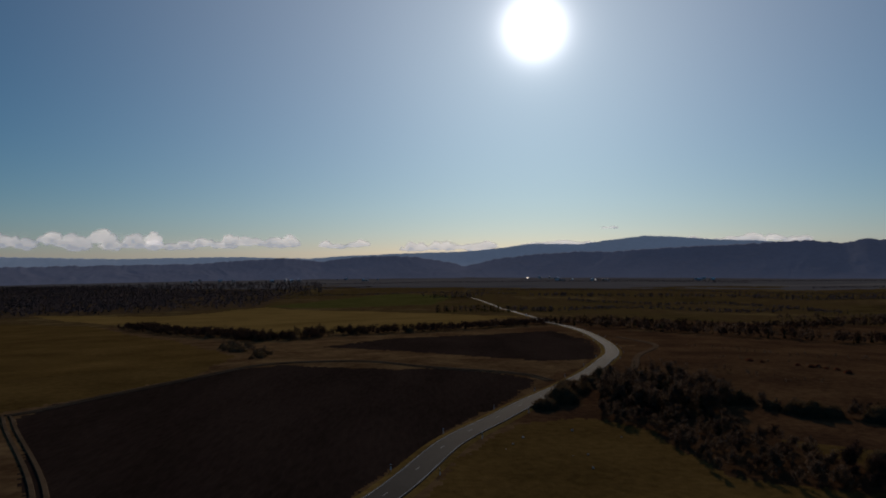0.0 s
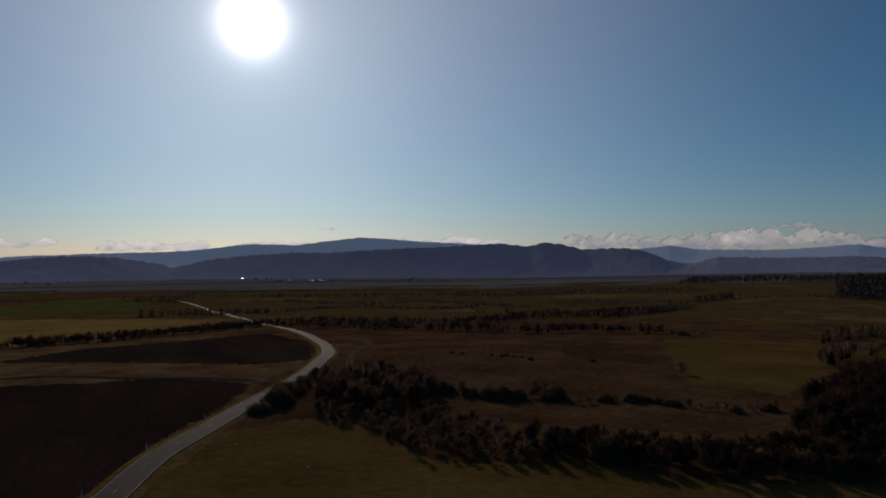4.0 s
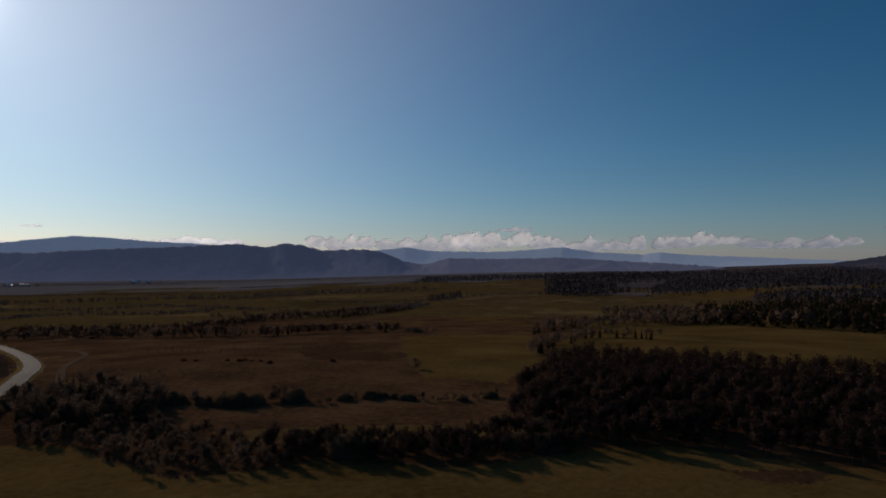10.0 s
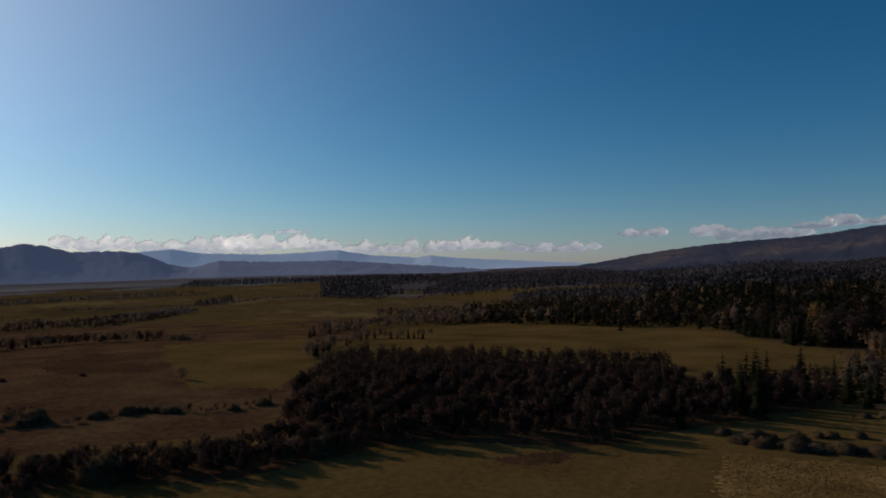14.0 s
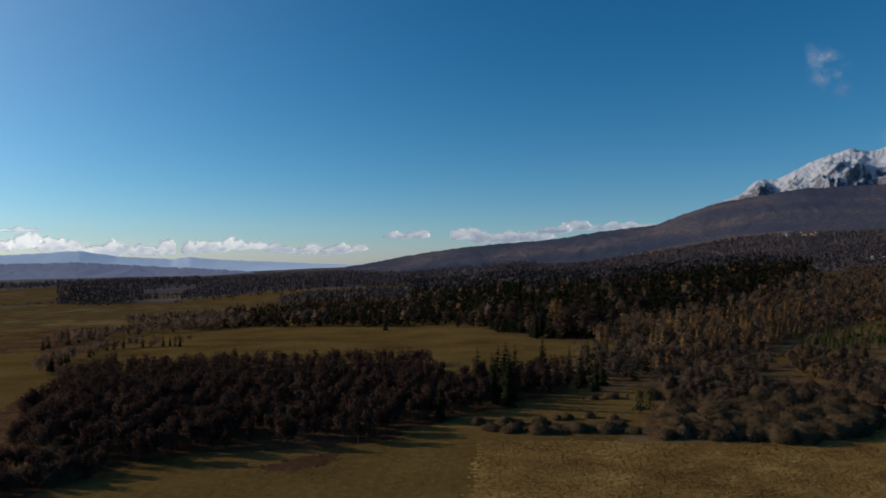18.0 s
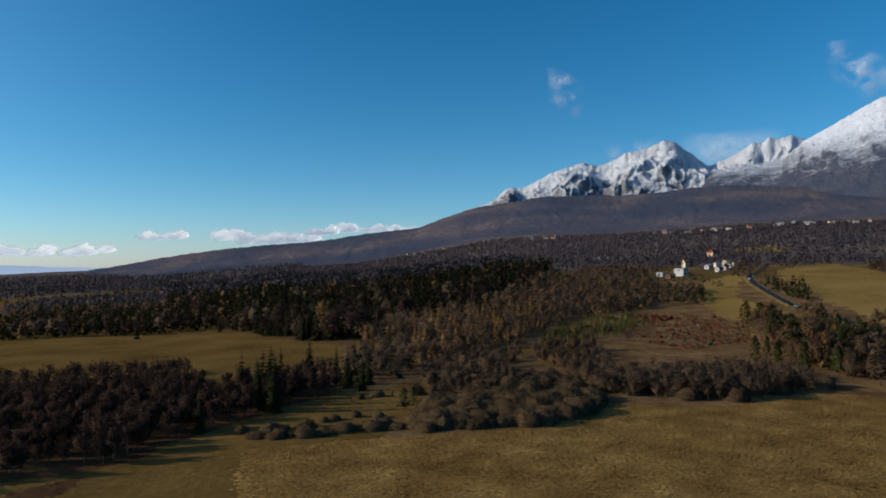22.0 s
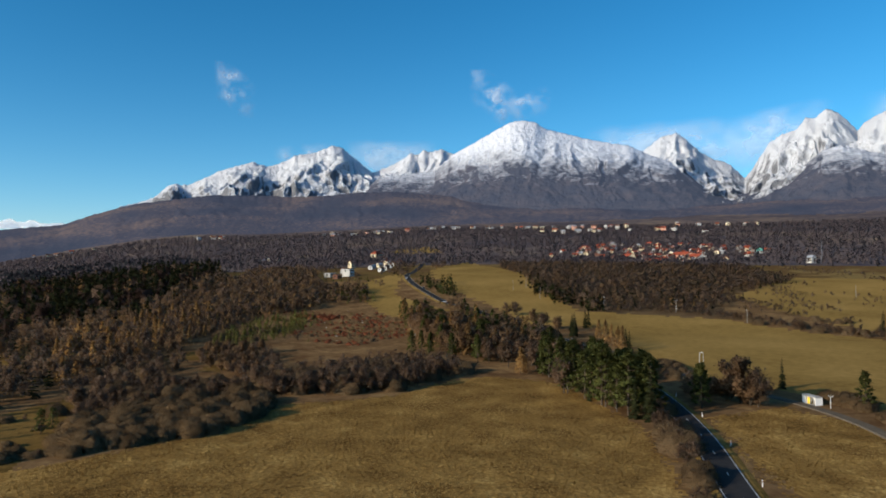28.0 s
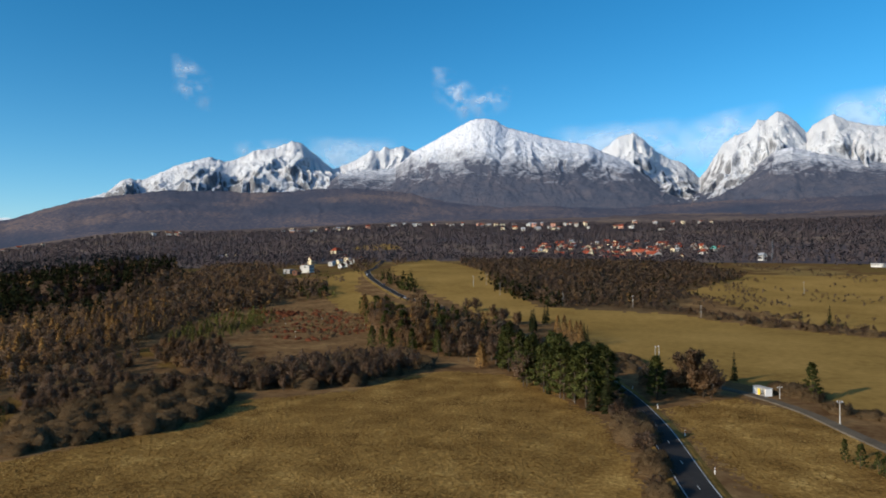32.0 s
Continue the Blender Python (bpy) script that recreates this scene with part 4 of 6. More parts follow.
KINDS = {  # kind: (makers, crown material, name of the crown part, label, category, natural height)
    "bare": ([lambda: bare_tree(9, 0.3, 900), lambda: bare_tree(9, 0.24, 800), lambda: bare_tree(9, 0.36, 1000), lambda: bare_tree(9, 0.28, 850)], TWIGS, "leafless brown broadleaf tree with fine bare twigs", "tree", "bare_tree", 9),
    # the same bare trees with shade put into the twig colour
    "alder": ([lambda: bare_tree(9, 0.3, 700), lambda: bare_tree(9, 0.25, 650), lambda: bare_tree(9, 0.35, 800)], SHADY_TWIGS, "leafless purple-brown broadleaf tree, its twigs darkened for shade", "tree", "alder_tree", 9),
    "birch": ([lambda: bare_tree(10, 0.2, 360), lambda: bare_tree(10, 0.17, 320)], TWIGS, "leafless birch with a pale trunk", "tree", "birch_tree", 10),
    "spruce": ([lambda: spruce(13, 0.17), lambda: spruce(13, 0.2, 15), lambda: spruce(13, 0.15, 19)], SPRUCE, "dark green spruce with drooping boughs", "tree", "spruce_tree", 13),
    "larch": ([lambda: larch(11, 0.26, 800), lambda: larch(11, 0.22, 700), lambda: larch(11, 0.31, 900)], LARCH, "golden-brown larch in late autumn", "tree", "larch_tree", 11),
    "pine": ([lambda: pine(11, 0.3), lambda: pine(11, 0.26), lambda: pine(11, 0.34)], PINE, "green pine with clumped needles and bare lower trunk", "tree", "pine_tree", 11),
    "sapling": ([lambda: pine(5, 0.3, 30), lambda: pine(5, 0.26, 28)], YOUNG, "young yellow-green pine on the heath", "tree", "young_pine", 5),
    "bush": ([lambda: bush(2.6, 3.1), lambda: bush(2.4, 3.4), lambda: bush(2.9, 2.9)], WILLOW, "round leafless grey-brown willow bush", "bush", "willow_bush", 2.6),
    "round": ([lambda: bare_tree(10, 0.4, 2300, 0.13, 0.1), lambda: bare_tree(10, 0.34, 2000, 0.13, 0.1)], RUSSET, "broad round-crowned brown broadleaf tree", "tree", "broadleaf_tree", 10),
    "red": ([lambda: bush(1.6, 1.8, 420)], RED, "low reddish-brown scrub bush", "bush", "scrub_bush", 1.6),
}
LIBRARY, LOW, COUNT = {}, {}, {}
for kind, (makers, crown_mat, label, category, tree_name, natural) in KINDS.items():
    LIBRARY[kind] = []
    for make in makers:
        wood, crown = make()
        crown = rounded(kind, crown)
        LIBRARY[kind].append((wood, crown, mesh("trunk", wood[0], wood[1], [BIRCHBARK if kind == "birch" else BARK]), mesh("crown", crown[0], crown[1], [crown_mat], smooth=True, normals=crown[2])))
    COUNT[kind] = 0


def low_tree(kind):
    """A small model of the kind for woods far off."""
    h = KINDS[kind][5]
    if kind == "spruce":
        return spruce(h, rng.uniform(0.19, 0.26), 8, 6)[1]
    if kind in ("bush", "red"):
        return bush(h, h * 0.95, 90, 9, 4)[1]
    n = {"bare": 90, "alder": 90, "birch": 70, "larch": 100, "pine": 110, "sapling": 80, "round": 110}[kind]
    if kind == "larch":
        u, a = rng.uniform(0.08, 1, n), rng.uniform(0, 6.28, n)
        r = h * 0.26 * (1.05 - u) ** 0.75 * rng.uniform(0.2, 1, n) ** 0.5
        base = np.stack([np.cos(a) * r, np.sin(a) * r, u * h], 1)
        return puffs(base, h * rng.uniform(0.04, 0.075, n))
    if kind in ("pine", "sapling"):
        u, a = rng.uniform(0.15, 1, n), rng.uniform(0, 6.28, n)
        r = h * 0.27 * (1.06 - u) ** 0.6 * rng.uniform(0.3, 1, n)
        return puffs(np.stack([np.cos(a) * r, np.sin(a) * r, u * h], 1), h * rng.uniform(0.05, 0.09, n))
    return puffs(lobed(h, rng.uniform(0.24, 0.34), 0.15, n, 7), h * rng.uniform(0.05, 0.085, n))


def far_tree(kind):
    """The barest model, for woods beyond a kilometre."""
    h, n = KINDS[kind][5], 16
    if kind in ("spruce", "larch", "pine", "sapling"):
        u, a = rng.uniform(0.08, 0.97, n), rng.uniform(0, 6.28, n)
        r = h * 0.19 * (1.08 - u) ** 0.8 * rng.uniform(0.3, 1, n)
        return puffs(np.stack([np.cos(a) * r, np.sin(a) * r, u * h], 1), h * (0.05 + 0.12 * (1 - u)) * rng.uniform(0.8, 1.2, n))
    return puffs(lobed(h, 0.32, 0.1, n, 4), h * rng.uniform(0.12, 0.19, n))


FAR_TREES = {kind: [rounded(kind, far_tree(kind)) for k in range(5)] for kind in KINDS}
for kind in KINDS:
    LOW[kind] = [rounded(kind, low_tree(kind)) for k in range(5)]


def plant(kind, x, y, h, wide=1.0):
    """One tree or bush as a thing of its own, h metres tall."""
    makers, crown_mat, label, category, tree_name, natural = KINDS[kind]
    wood, crown, trunk_me, crown_me = LIBRARY[kind][rng.integers(len(LIBRARY[kind]))]
    root = tagged(new(tree_name), label, category, group=tree_name.replace("_", " ") + "s")
    s, w = h / natural, wide * h / natural * rng.uniform(0.88, 1.15)
    root.matrix_world = Matrix.LocRotScale((x, y, ground_z(x, y)), Euler((0, 0, rng.uniform(0, 6.28))), (w, w, s))
    part("trunk" if category == "tree" else "stem", trunk_me, root)
    part("crown", crown_me, root)
    COUNT[kind] += 1
    return root


def scatter(poly, spacing, seed, gaps=0.0):
    """Loose plan points within a polygon."""
    g = np.random.default_rng(seed)
    p = np.array(poly)
    (x0, y0), (x1, y1) = p.min(0), p.max(0)
    xs, ys = np.meshgrid(np.arange(x0, x1 + spacing, spacing), np.arange(y0, y1 + spacing, spacing))
    xs = (xs + g.uniform(-0.85, 0.85, xs.shape) * spacing).ravel()
    ys = (ys + g.uniform(-0.85, 0.85, ys.shape) * spacing).ravel()
    ok = inside(xs, ys, poly)
    if gaps:        # ragged rims and clearings
        ok &= fbm(xs / 26 + seed, ys / 26, seed, 3) > gaps
    return np.stack([xs[ok], ys[ok]], 1)


def stand(name, spots, kind, heights, label, low=False):
    """Many trees of one kind as one mass."""
    if not len(spots):
        return
    natural = KINDS[kind][5]
    z = relief(spots[:, 0], spots[:, 1])
    pieces, turned = [], []
    for (x, y), zz, h in zip(spots, z, heights):
        if low:
            stock = (FAR_TREES if math.hypot(x, y) > 430 else LOW)[kind]
            tree = stock[rng.integers(len(stock))]
        else:
            tree = LIBRARY[kind][rng.integers(len(LIBRARY[kind]))][1]
        a, s = rng.uniform(0, 6.28), h / natural
        c, d = math.cos(a) * s, math.sin(a) * s
        v = tree[0]
        pieces.append((np.stack([v[:, 0] * c - v[:, 1] * d + x, v[:, 0] * d + v[:, 1] * c + y, v[:, 2] * s + zz - 0.2], 1), tree[1]))
        w = tree[2]
        turned.append(np.stack([(w[:, 0] * c - w[:, 1] * d) / s, (w[:, 0] * d + w[:, 1] * c) / s, w[:, 2]], 1))
    v, f = join(pieces)
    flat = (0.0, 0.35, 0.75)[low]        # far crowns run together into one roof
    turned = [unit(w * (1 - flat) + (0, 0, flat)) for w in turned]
    # the farthest stands take the haze-toned materials
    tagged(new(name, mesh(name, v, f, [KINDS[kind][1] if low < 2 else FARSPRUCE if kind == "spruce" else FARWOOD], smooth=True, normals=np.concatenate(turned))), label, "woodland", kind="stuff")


LIMIT = {"bare": 260, "alder": 240, "birch": 50, "spruce": 180, "larch": 120, "pine": 160, "bush": 230, "red": 40, "sapling": 90, "round": 120}
REST = {}


def wood(poly, spacing, mix, low, high, seed, single=True, gaps=0.33):
    """A wood: kinds by share; the nearest trees are things, the others one mass."""
    spots = scatter(poly, spacing, seed, gaps)
    g = np.random.default_rng(seed + 100)
    kinds = g.choice(list(mix), len(spots), p=np.array(list(mix.values())) / sum(mix.values()))
    hs = g.uniform(low, high, len(spots))
    order = np.argsort(np.hypot(spots[:, 0], spots[:, 1])) if len(spots) else []
    for k in order:
        kind, h = str(kinds[k]), hs[k]
        if kind in ("bush", "red"):
            h = min(h, 5.2) * g.uniform(0.7, 1.0)
        x, y = spots[k]
        if single and COUNT[kind] < LIMIT[kind] and math.hypot(x, y) < 520:
            plant(kind, x, y, h)
        else:
            REST.setdefault((kind, 0 if math.hypot(x, y) < 215 else 1 if math.hypot(x, y) < 850 else 2), []).append((x, y, h))


def row(points, step, mix, low, high, seed, wide=3.0):
    """A hedge or belt along a line."""
    line = spline(points, step)
    g = np.random.default_rng(seed)
    names, shares = list(mix), np.array(list(mix.values())) / sum(mix.values())
    for q in line:
        x, y = q + g.uniform(-wide, wide, 2)
        kind, h = str(g.choice(names, p=shares)), g.uniform(low, high)
        if kind in ("bush", "red"):
            h = min(h, 4.2)
        if COUNT[kind] < LIMIT[kind] and math.hypot(x, y) < 420:
            plant(kind, x, y, h)
        else:
            REST.setdefault((kind, 0 if math.hypot(x, y) < 215 else 1 if math.hypot(x, y) < 850 else 2), []).append((x, y, h))


# single trees that stand out
for kind, h, spots in (
        ("pine", 14, [(101, -134), (105, -135), (112, -138), (108, -148), (111, -144), (97, -137), (119, -146)]),
        ("pine", 12, [(120, -141), (126, -147), (137, -155), (132, -150), (104, -142), (145, -160), (116, -150), (124, -153)]),
        ("spruce", 12, [(152, -161), (158, -164), (140, -162), (129, -156), (100, -141), (94, -133)]),
        ("bare", 10, [(129, -143), (113, -142), (172, -163), (163, -167), (182, -163), (168, -170), (176, -172), (187, -172)]),
        ("larch", 8, [(159, -156), (162, -160), (253, -213), (246, -208), (238, -214)]),
        ("pine", 9, [(206, -155), (204, -166), (212, -160), (216, -154), (199, -160), (222, -163), (210, -170), (188, -163), (194, -168), (190, -174)]),
        ("spruce", 9, [(186, -166), (196, -176), (182, -170)]),
        ("bare", 8, [(297, -288), (251, -263), (300, -283), (248, -259)]),
        ("spruce", 11, [(220, -250), (240, -283), (224, -256), (243, -289), (216, -247)]),
        ("larch", 9, [(194, -242), (178, -230), (186, -236), (201, -246), (172, -225)]),
        ("spruce", 9, [(168, -224), (181, -239)]),
        ("pine", 9, [(105, -171), (69, -184)]),
        ("bare", 11, [(87, -167), (98, -172)]),
        ("pine", 4, [(41, -129), (38, -128), (44, -131), (36, -125)]),
        ("spruce", 14, [(181, 12), (177, 8), (201, 12), (202, 18), (190, 13), (186, 8), (194, 10), (205, 10)]),
        ("spruce", 11, [(249, -1), (160, 23), (228, 8), (202, -16), (235, -16), (266, -25), (238, -10), (208, -12), (258, -20)]),
        ("pine", 5, [(177, -27), (172, -24)]),
        ("spruce", 13, [(465, 55), (439, 99), (363, 2)]),
        ("spruce", 10, [(95, -196), (485, -358), (395, -320)])):
    for x, y in spots:
        plant(kind, x, y, h * rng.uniform(0.88, 1.1))
plant("pine", 95, -155, 11, 1.1)
plant("pine", 98, -158, 9, 1.1)
plant("round", 92, -168, 12, 1.15)
plant("round", 95, -169, 9, 1.3)
plant("round", 89, -167, 7, 1.3)
plant("round", 269, -274, 8, 0.9)
plant("round", 240, -262, 8, 0.9)
for x, y, h, wide in ((297, -287, 8, 1.3), (250, -262, 9, 1.3)):
    plant("bare", x, y, h, wide)
# willow thicket at the meadow's edge, bushes by the brook and the road
wood([(149, -29), (146, -40), (148, -52), (155, -64), (164, -74), (177, -75), (183, -60), (183, -46), (176, -32), (161, -25)], 3.1, {"bush": 1}, 2.9, 4.3, 1, True, 0.0)
wood([(178, -32), (200, -38), (216, -60), (200, -80), (180, -76), (185, -56)], 3.2, {"bare": 0.85, "bush": 0.15}, 3, 5, 2, True, 0.0)
row([(158, 14), (157, 5), (162, -2), (166, -12), (158, -18)], 4, {"bush": 0.8, "bare": 0.2}, 1.2, 2.2, 20, 2)
row([(186, -12), (190, -20), (178, -25)], 4, {"bush": 0.7, "bare": 0.3}, 1.2, 2.4, 21, 2)
row([(55, -90), (66, -105), (74, -113), (82, -122), (92, -131)], 3.6, {"bush": 0.5, "bare": 0.5}, 1.6, 3.2, 22, 1.3)
row([(80, -192), (73, -187), (68, -184)], 1.6, {"bush": 0.8, "bare": 0.2}, 2.2, 3.8, 23, 2)
row([(62, -176), (56, -173), (50, -172)], 1.8, {"bush": 0.8, "bare": 0.2}, 1.8, 3.0, 24, 2)
row([(70, -111), (82, -123), (94, -135), (106, -147)], 1.6, {"bare": 0.7, "bush": 0.3}, 2.6, 4.8, 26, 1.2)
row([(141, -208), (135, -203), (128, -200)], 3, {"bush": 1}, 1.5, 2.5, 25, 2)
# the thicket behind the meadow and the mixed wood along the road
wood([(178, -80), (168, -92), (160, -110), (166, -126), (172, -144), (190, -152), (208, -140), (210, -112), (204, -84)], 3.0, {"bare": 0.8, "bush": 0.2}, 3.8, 6.4, 3, True, 0.0)
wood([(333, -230), (302, -233), (240, -205), (205, -190), (188, -168), (215, -166), (251, -182)], 4.4, {"round": 0.5, "birch": 0.08, "pine": 0.22, "larch": 0.2}, 7, 13, 4, True, 0.1)
wood([(276, -96), (299, -138), (355, -188), (394, -198), (388, -167), (341, -126)], 4.6, {"sapling": 0.92, "bush": 0.08}, 2.8, 5.2, 5, True, 0.12)
wood([(205, -84), (258, -84), (280, -98), (272, -118), (240, -110), (212, -100)], 3.8, {"bare": 0.7, "round": 0.3}, 3.5, 6, 62, True, 0.0)
wood([(405, -180), (418, -212), (361, -205), (357, -165)], 3, {"red": 1}, 1.4, 2.2, 6)
wood([(307, -47), (407, -101), (616, -236), (904, -400), (718, -365), (504, -271), (415, -214), (410, -165), (357, -114), (267, -63), (232, -36)], 4.8, {"larch": 0.22, "round": 0.38, "bare": 0.36, "spruce": 0.04}, 5.5, 11, 7, True, 0.2)
row([(469, -257), (433, -250), (420, -261), (481, -288)], 4, {"sapling": 0.8, "bare": 0.2}, 4, 7, 27, 6)
row([(485, -358), (442, -338), (405, -322), (468, -371)], 3, {"pine": 0.8, "spruce": 0.2}, 6, 10, 28, 5)
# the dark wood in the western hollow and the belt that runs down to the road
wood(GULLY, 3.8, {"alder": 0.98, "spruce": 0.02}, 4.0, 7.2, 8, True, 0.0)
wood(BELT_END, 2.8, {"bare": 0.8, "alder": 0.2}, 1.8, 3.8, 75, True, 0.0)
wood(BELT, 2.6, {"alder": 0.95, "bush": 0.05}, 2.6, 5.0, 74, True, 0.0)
wood([(48, 198), (64, 200), (74, 178), (66, 160), (56, 152), (46, 160), (38, 172)], 3.0, {"bare": 0.9, "spruce": 0.1}, 4, 7, 10, True, 0.0)
row([(24, 163), (34, 182), (46, 204)], 2.2, {"bush": 0.5, "bare": 0.5}, 2.0, 4, 29, 1.5)
# low hedges across the brown fallow
row([(96, 144), (113, 141), (126, 123), (139, 121)], 1.3, {"bare": 0.8, "bush": 0.2}, 1.2, 2.6, 31, 1.4)
row([(98, 165), (101, 159)], 1, {"alder": 1}, 1.6, 2.4, 76, 1.5)
row([(64, 178), (84, 158), (96, 150)], 1.6, {"bare": 0.7, "bush": 0.3}, 2, 4, 82, 2)
row([(69, 240), (91, 212), (105, 195)], 2.5, {"bare": 1}, 1.2, 2.6, 32, 3)
row([(101, 257), (122, 231), (142, 201)], 2.5, {"red": 0.4, "bare": 0.6}, 1.0, 1.8, 83, 5)
row([(109, 308), (132, 271), (160, 262), (190, 240)], 2.2, {"bare": 1}, 1.2, 2.4, 33, 4)
row([(220, 392), (263, 395), (282, 367), (278, 291)], 1.5, {"bare": 0.9, "bush": 0.1}, 2.5, 5, 36, 3)
plant("bare", 155, 171, 4.0, 1.5)
# the broad dark belts of trees beyond
for line, seed, wide in (([(85, 540), (123, 475), (151, 425), (176, 380), (200, 352)], 34, 12), ([(122, 577), (171, 500), (225, 492), (270, 505)], 35, 14), ([(200, 352), (240, 352), (262, 345), (275, 320)], 37, 5),
                         ([(270, 520), (325, 558), (351, 545), (380, 535), (467, 575), (653, 720)], 43, 18), ([(330, 585), (430, 600), (560, 690)], 78, 16)):
    row(line, 0.75, {"alder": 0.6, "bare": 0.28, "spruce": 0.12}, 3.5, 7.5, seed, wide)
row([(779, 828), (845, 850), (906, 875)], 2.2, {"spruce": 0.85, "bare": 0.15}, 8, 13, 39, 10)
wood([(996, 758), (971, 662), (1068, 649), (1459, 894), (1512, 1086)], 11, {"spruce": 0.8, "bare": 0.2}, 10, 15, 38, False, 0.0)
row([(222, 174), (250, 190), (282, 202), (327, 215), (338, 180)], 1.5, {"bare": 0.8, "spruce": 0.2}, 4, 7.5, 30, 4)
wood([(590, 380), (511, 296), (470, 245), (500, 215), (600, 262), (660, 330)], 5, {"bare": 0.7, "spruce": 0.2, "larch": 0.1}, 5, 10, 42, True, 0.0)
# woods behind the western meadow
wood([(307, 245), (352, 262), (420, 268), (463, 258), (500, 230), (560, 260), (520, 300), (400, 300)], 5, {"bare": 0.8, "spruce": 0.2}, 4, 9, 79, True, 0.1)
wood([(501, 228), (483, 168), (473, 103), (503, 63), (403, 24), (362, -13), (420, -40), (560, 10), (700, 130), (690, 240), (600, 290)], 6.2, {"spruce": 0.6, "bare": 0.1, "alder": 0.25, "larch": 0.05}, 8, 15, 45, True, 0.08)
row([(1115, 700), (1193, 660), (1380, 640), (1549, 617)], 3.0, {"spruce": 0.8, "bare": 0.2}, 9, 14, 40, 14)
row([(1460, 590), (1480, 384), (1500, 174)], 2.4, {"spruce": 0.7, "bare": 0.3}, 10, 15, 41, 30)
wood([(1098, 833), (1949, 1010), (2805, 1453), (2192, 1663)], 22, {"spruce": 0.7, "bare": 0.3}, 12, 18, 44, False)
# the forest to the north-west
wood([(700, 130), (1300, 250), (1250, -60), (1061, -320), (720, -270), (486, -130), (436, -60), (342, -26), (363, 4), (444, 40)], 7.2, {"spruce": 0.66, "larch": 0.06, "bare": 0.06, "alder": 0.22}, 9, 22, 11, True, 0.12)
wood([(760, 300), (980, 380), (1090, 355), (1240, 195), (1300, 120), (700, 130), (690, 200)], 9, {"spruce": 0.6, "bare": 0.4}, 9, 14, 46, False)
# hedges and woods in the south
row([(-257, 570), (-183, 467), (-123, 394), (-91, 366), (-62, 412), (-30, 432), (6, 458), (38, 490), (76, 536)], 0.5, {"alder": 0.95, "bush": 0.05}, 3.5, 7, 12, 11)
row([(-110, 345), (-85, 300), (-66, 262)], 2, {"bush": 0.5, "bare": 0.5}, 1.5, 3, 47, 6)
row([(-10, 815), (31, 850), (76, 801)], 1.5, {"spruce": 0.7, "bare": 0.3}, 6, 10, 15, 9)
row([(86, 879), (137, 836)], 1.5, {"spruce": 0.7, "bare": 0.3}, 5, 8, 16, 9)
row([(-30, 1480), (78, 1451)], 2.5, {"spruce": 0.7, "bare": 0.3}, 8, 13, 17, 25)
wood([(-1627, 2533), (-1268, 2650), (-753, 1938), (-454, 1145), (-485, 933), (-674, 1049)], 17, {"spruce": 0.4, "bare": 0.6}, 7, 12, 18, False, 0.25)
row([(200, 1500), (700, 1400), (1200, 1300)], 3, {"bare": 0.7, "spruce": 0.3}, 7, 11, 48, 25)
# the wood between the pastures and the village
wood([(441, -441), (400, -402), (352, -366), (300, -345), (276, -342), (264, -376), (234, -394), (238, -425), (278, -470), (282, -560), (292, -630), (360, -690), (440, -800), (620, -800), (690, -640), (560, -520)], 5.0, {"bare": 0.5, "round": 0.34, "larch": 0.06, "spruce": 0.1}, 4.5, 9.5, 49, True, 0.16)
row([(360, -372), (330, -358), (300, -348), (276, -348)], 2.6, {"spruce": 0.65, "pine": 0.35}, 8, 13, 58, 6)
row([(278, -480), (248, -454), (215, -440), (183, -446)], 1.8, {"bare": 0.8, "bush": 0.2}, 2, 4, 59, 6)
row([(404, -405), (380, -392), (360, -380), (340, -372)], 4, {"spruce": 0.6, "pine": 0.4}, 9, 13, 50, 6)
row([(300, -352), (279, -333), (265, -338)], 4, {"spruce": 0.7, "bare": 0.3}, 9, 12, 51, 5)
row([(275, -350), (241, -375), (209, -373), (176, -360), (143, -349), (100, -340), (60, -325)], 0.8, {"bush": 0.1, "bare": 0.72, "round": 0.18}, 2.6, 5.8, 52, 6)
row([(190, -640), (246, -692), (300, -725), (360, -760)], 2.0, {"bare": 0.8, "round": 0.2}, 2.5, 5, 65, 16)
row([(270, -548), (236, -500), (205, -455), (185, -446)], 2.4, {"bare": 0.8, "round": 0.2}, 2.2, 4.5, 46, 8)
row([(270, -470), (240, -440), (200, -415), (150, -380)], 3, {"bush": 0.15, "bare": 0.85}, 2.5, 5, 53, 12)
row([(303, -600), (280, -560), (200, -520), (120, -480)], 5, {"bush": 0.15, "bare": 0.75, "spruce": 0.1}, 2.5, 5, 54, 25)
row([(551, -372), (600, -420), (690, -480), (760, -560), (700, -600)], 5, {"bare": 0.8, "spruce": 0.2}, 7, 11, 55, 12)
row([(620, -470), (690, -560), (748, -635)], 5, {"bare": 0.8, "larch": 0.2}, 6, 10, 56, 10)
row([(480, -300), (560, -330), (640, -300), (720, -330)], 6, {"bare": 0.6, "pine": 0.4}, 5, 9, 57, 15)
wood([(1000, 560), (1500, 800), (2300, 950), (2450, 300), (1500, 260), (1250, 440)], 20, {"spruce": 0.55, "bare": 0.45}, 10, 16, 62, False)
wood([(186, -168), (230, -200), (262, -216), (250, -236), (205, -212), (172, -182)], 4.5, {"round": 0.5, "birch": 0.12, "larch": 0.15, "pine": 0.23}, 7, 12, 64, True, 0.15)
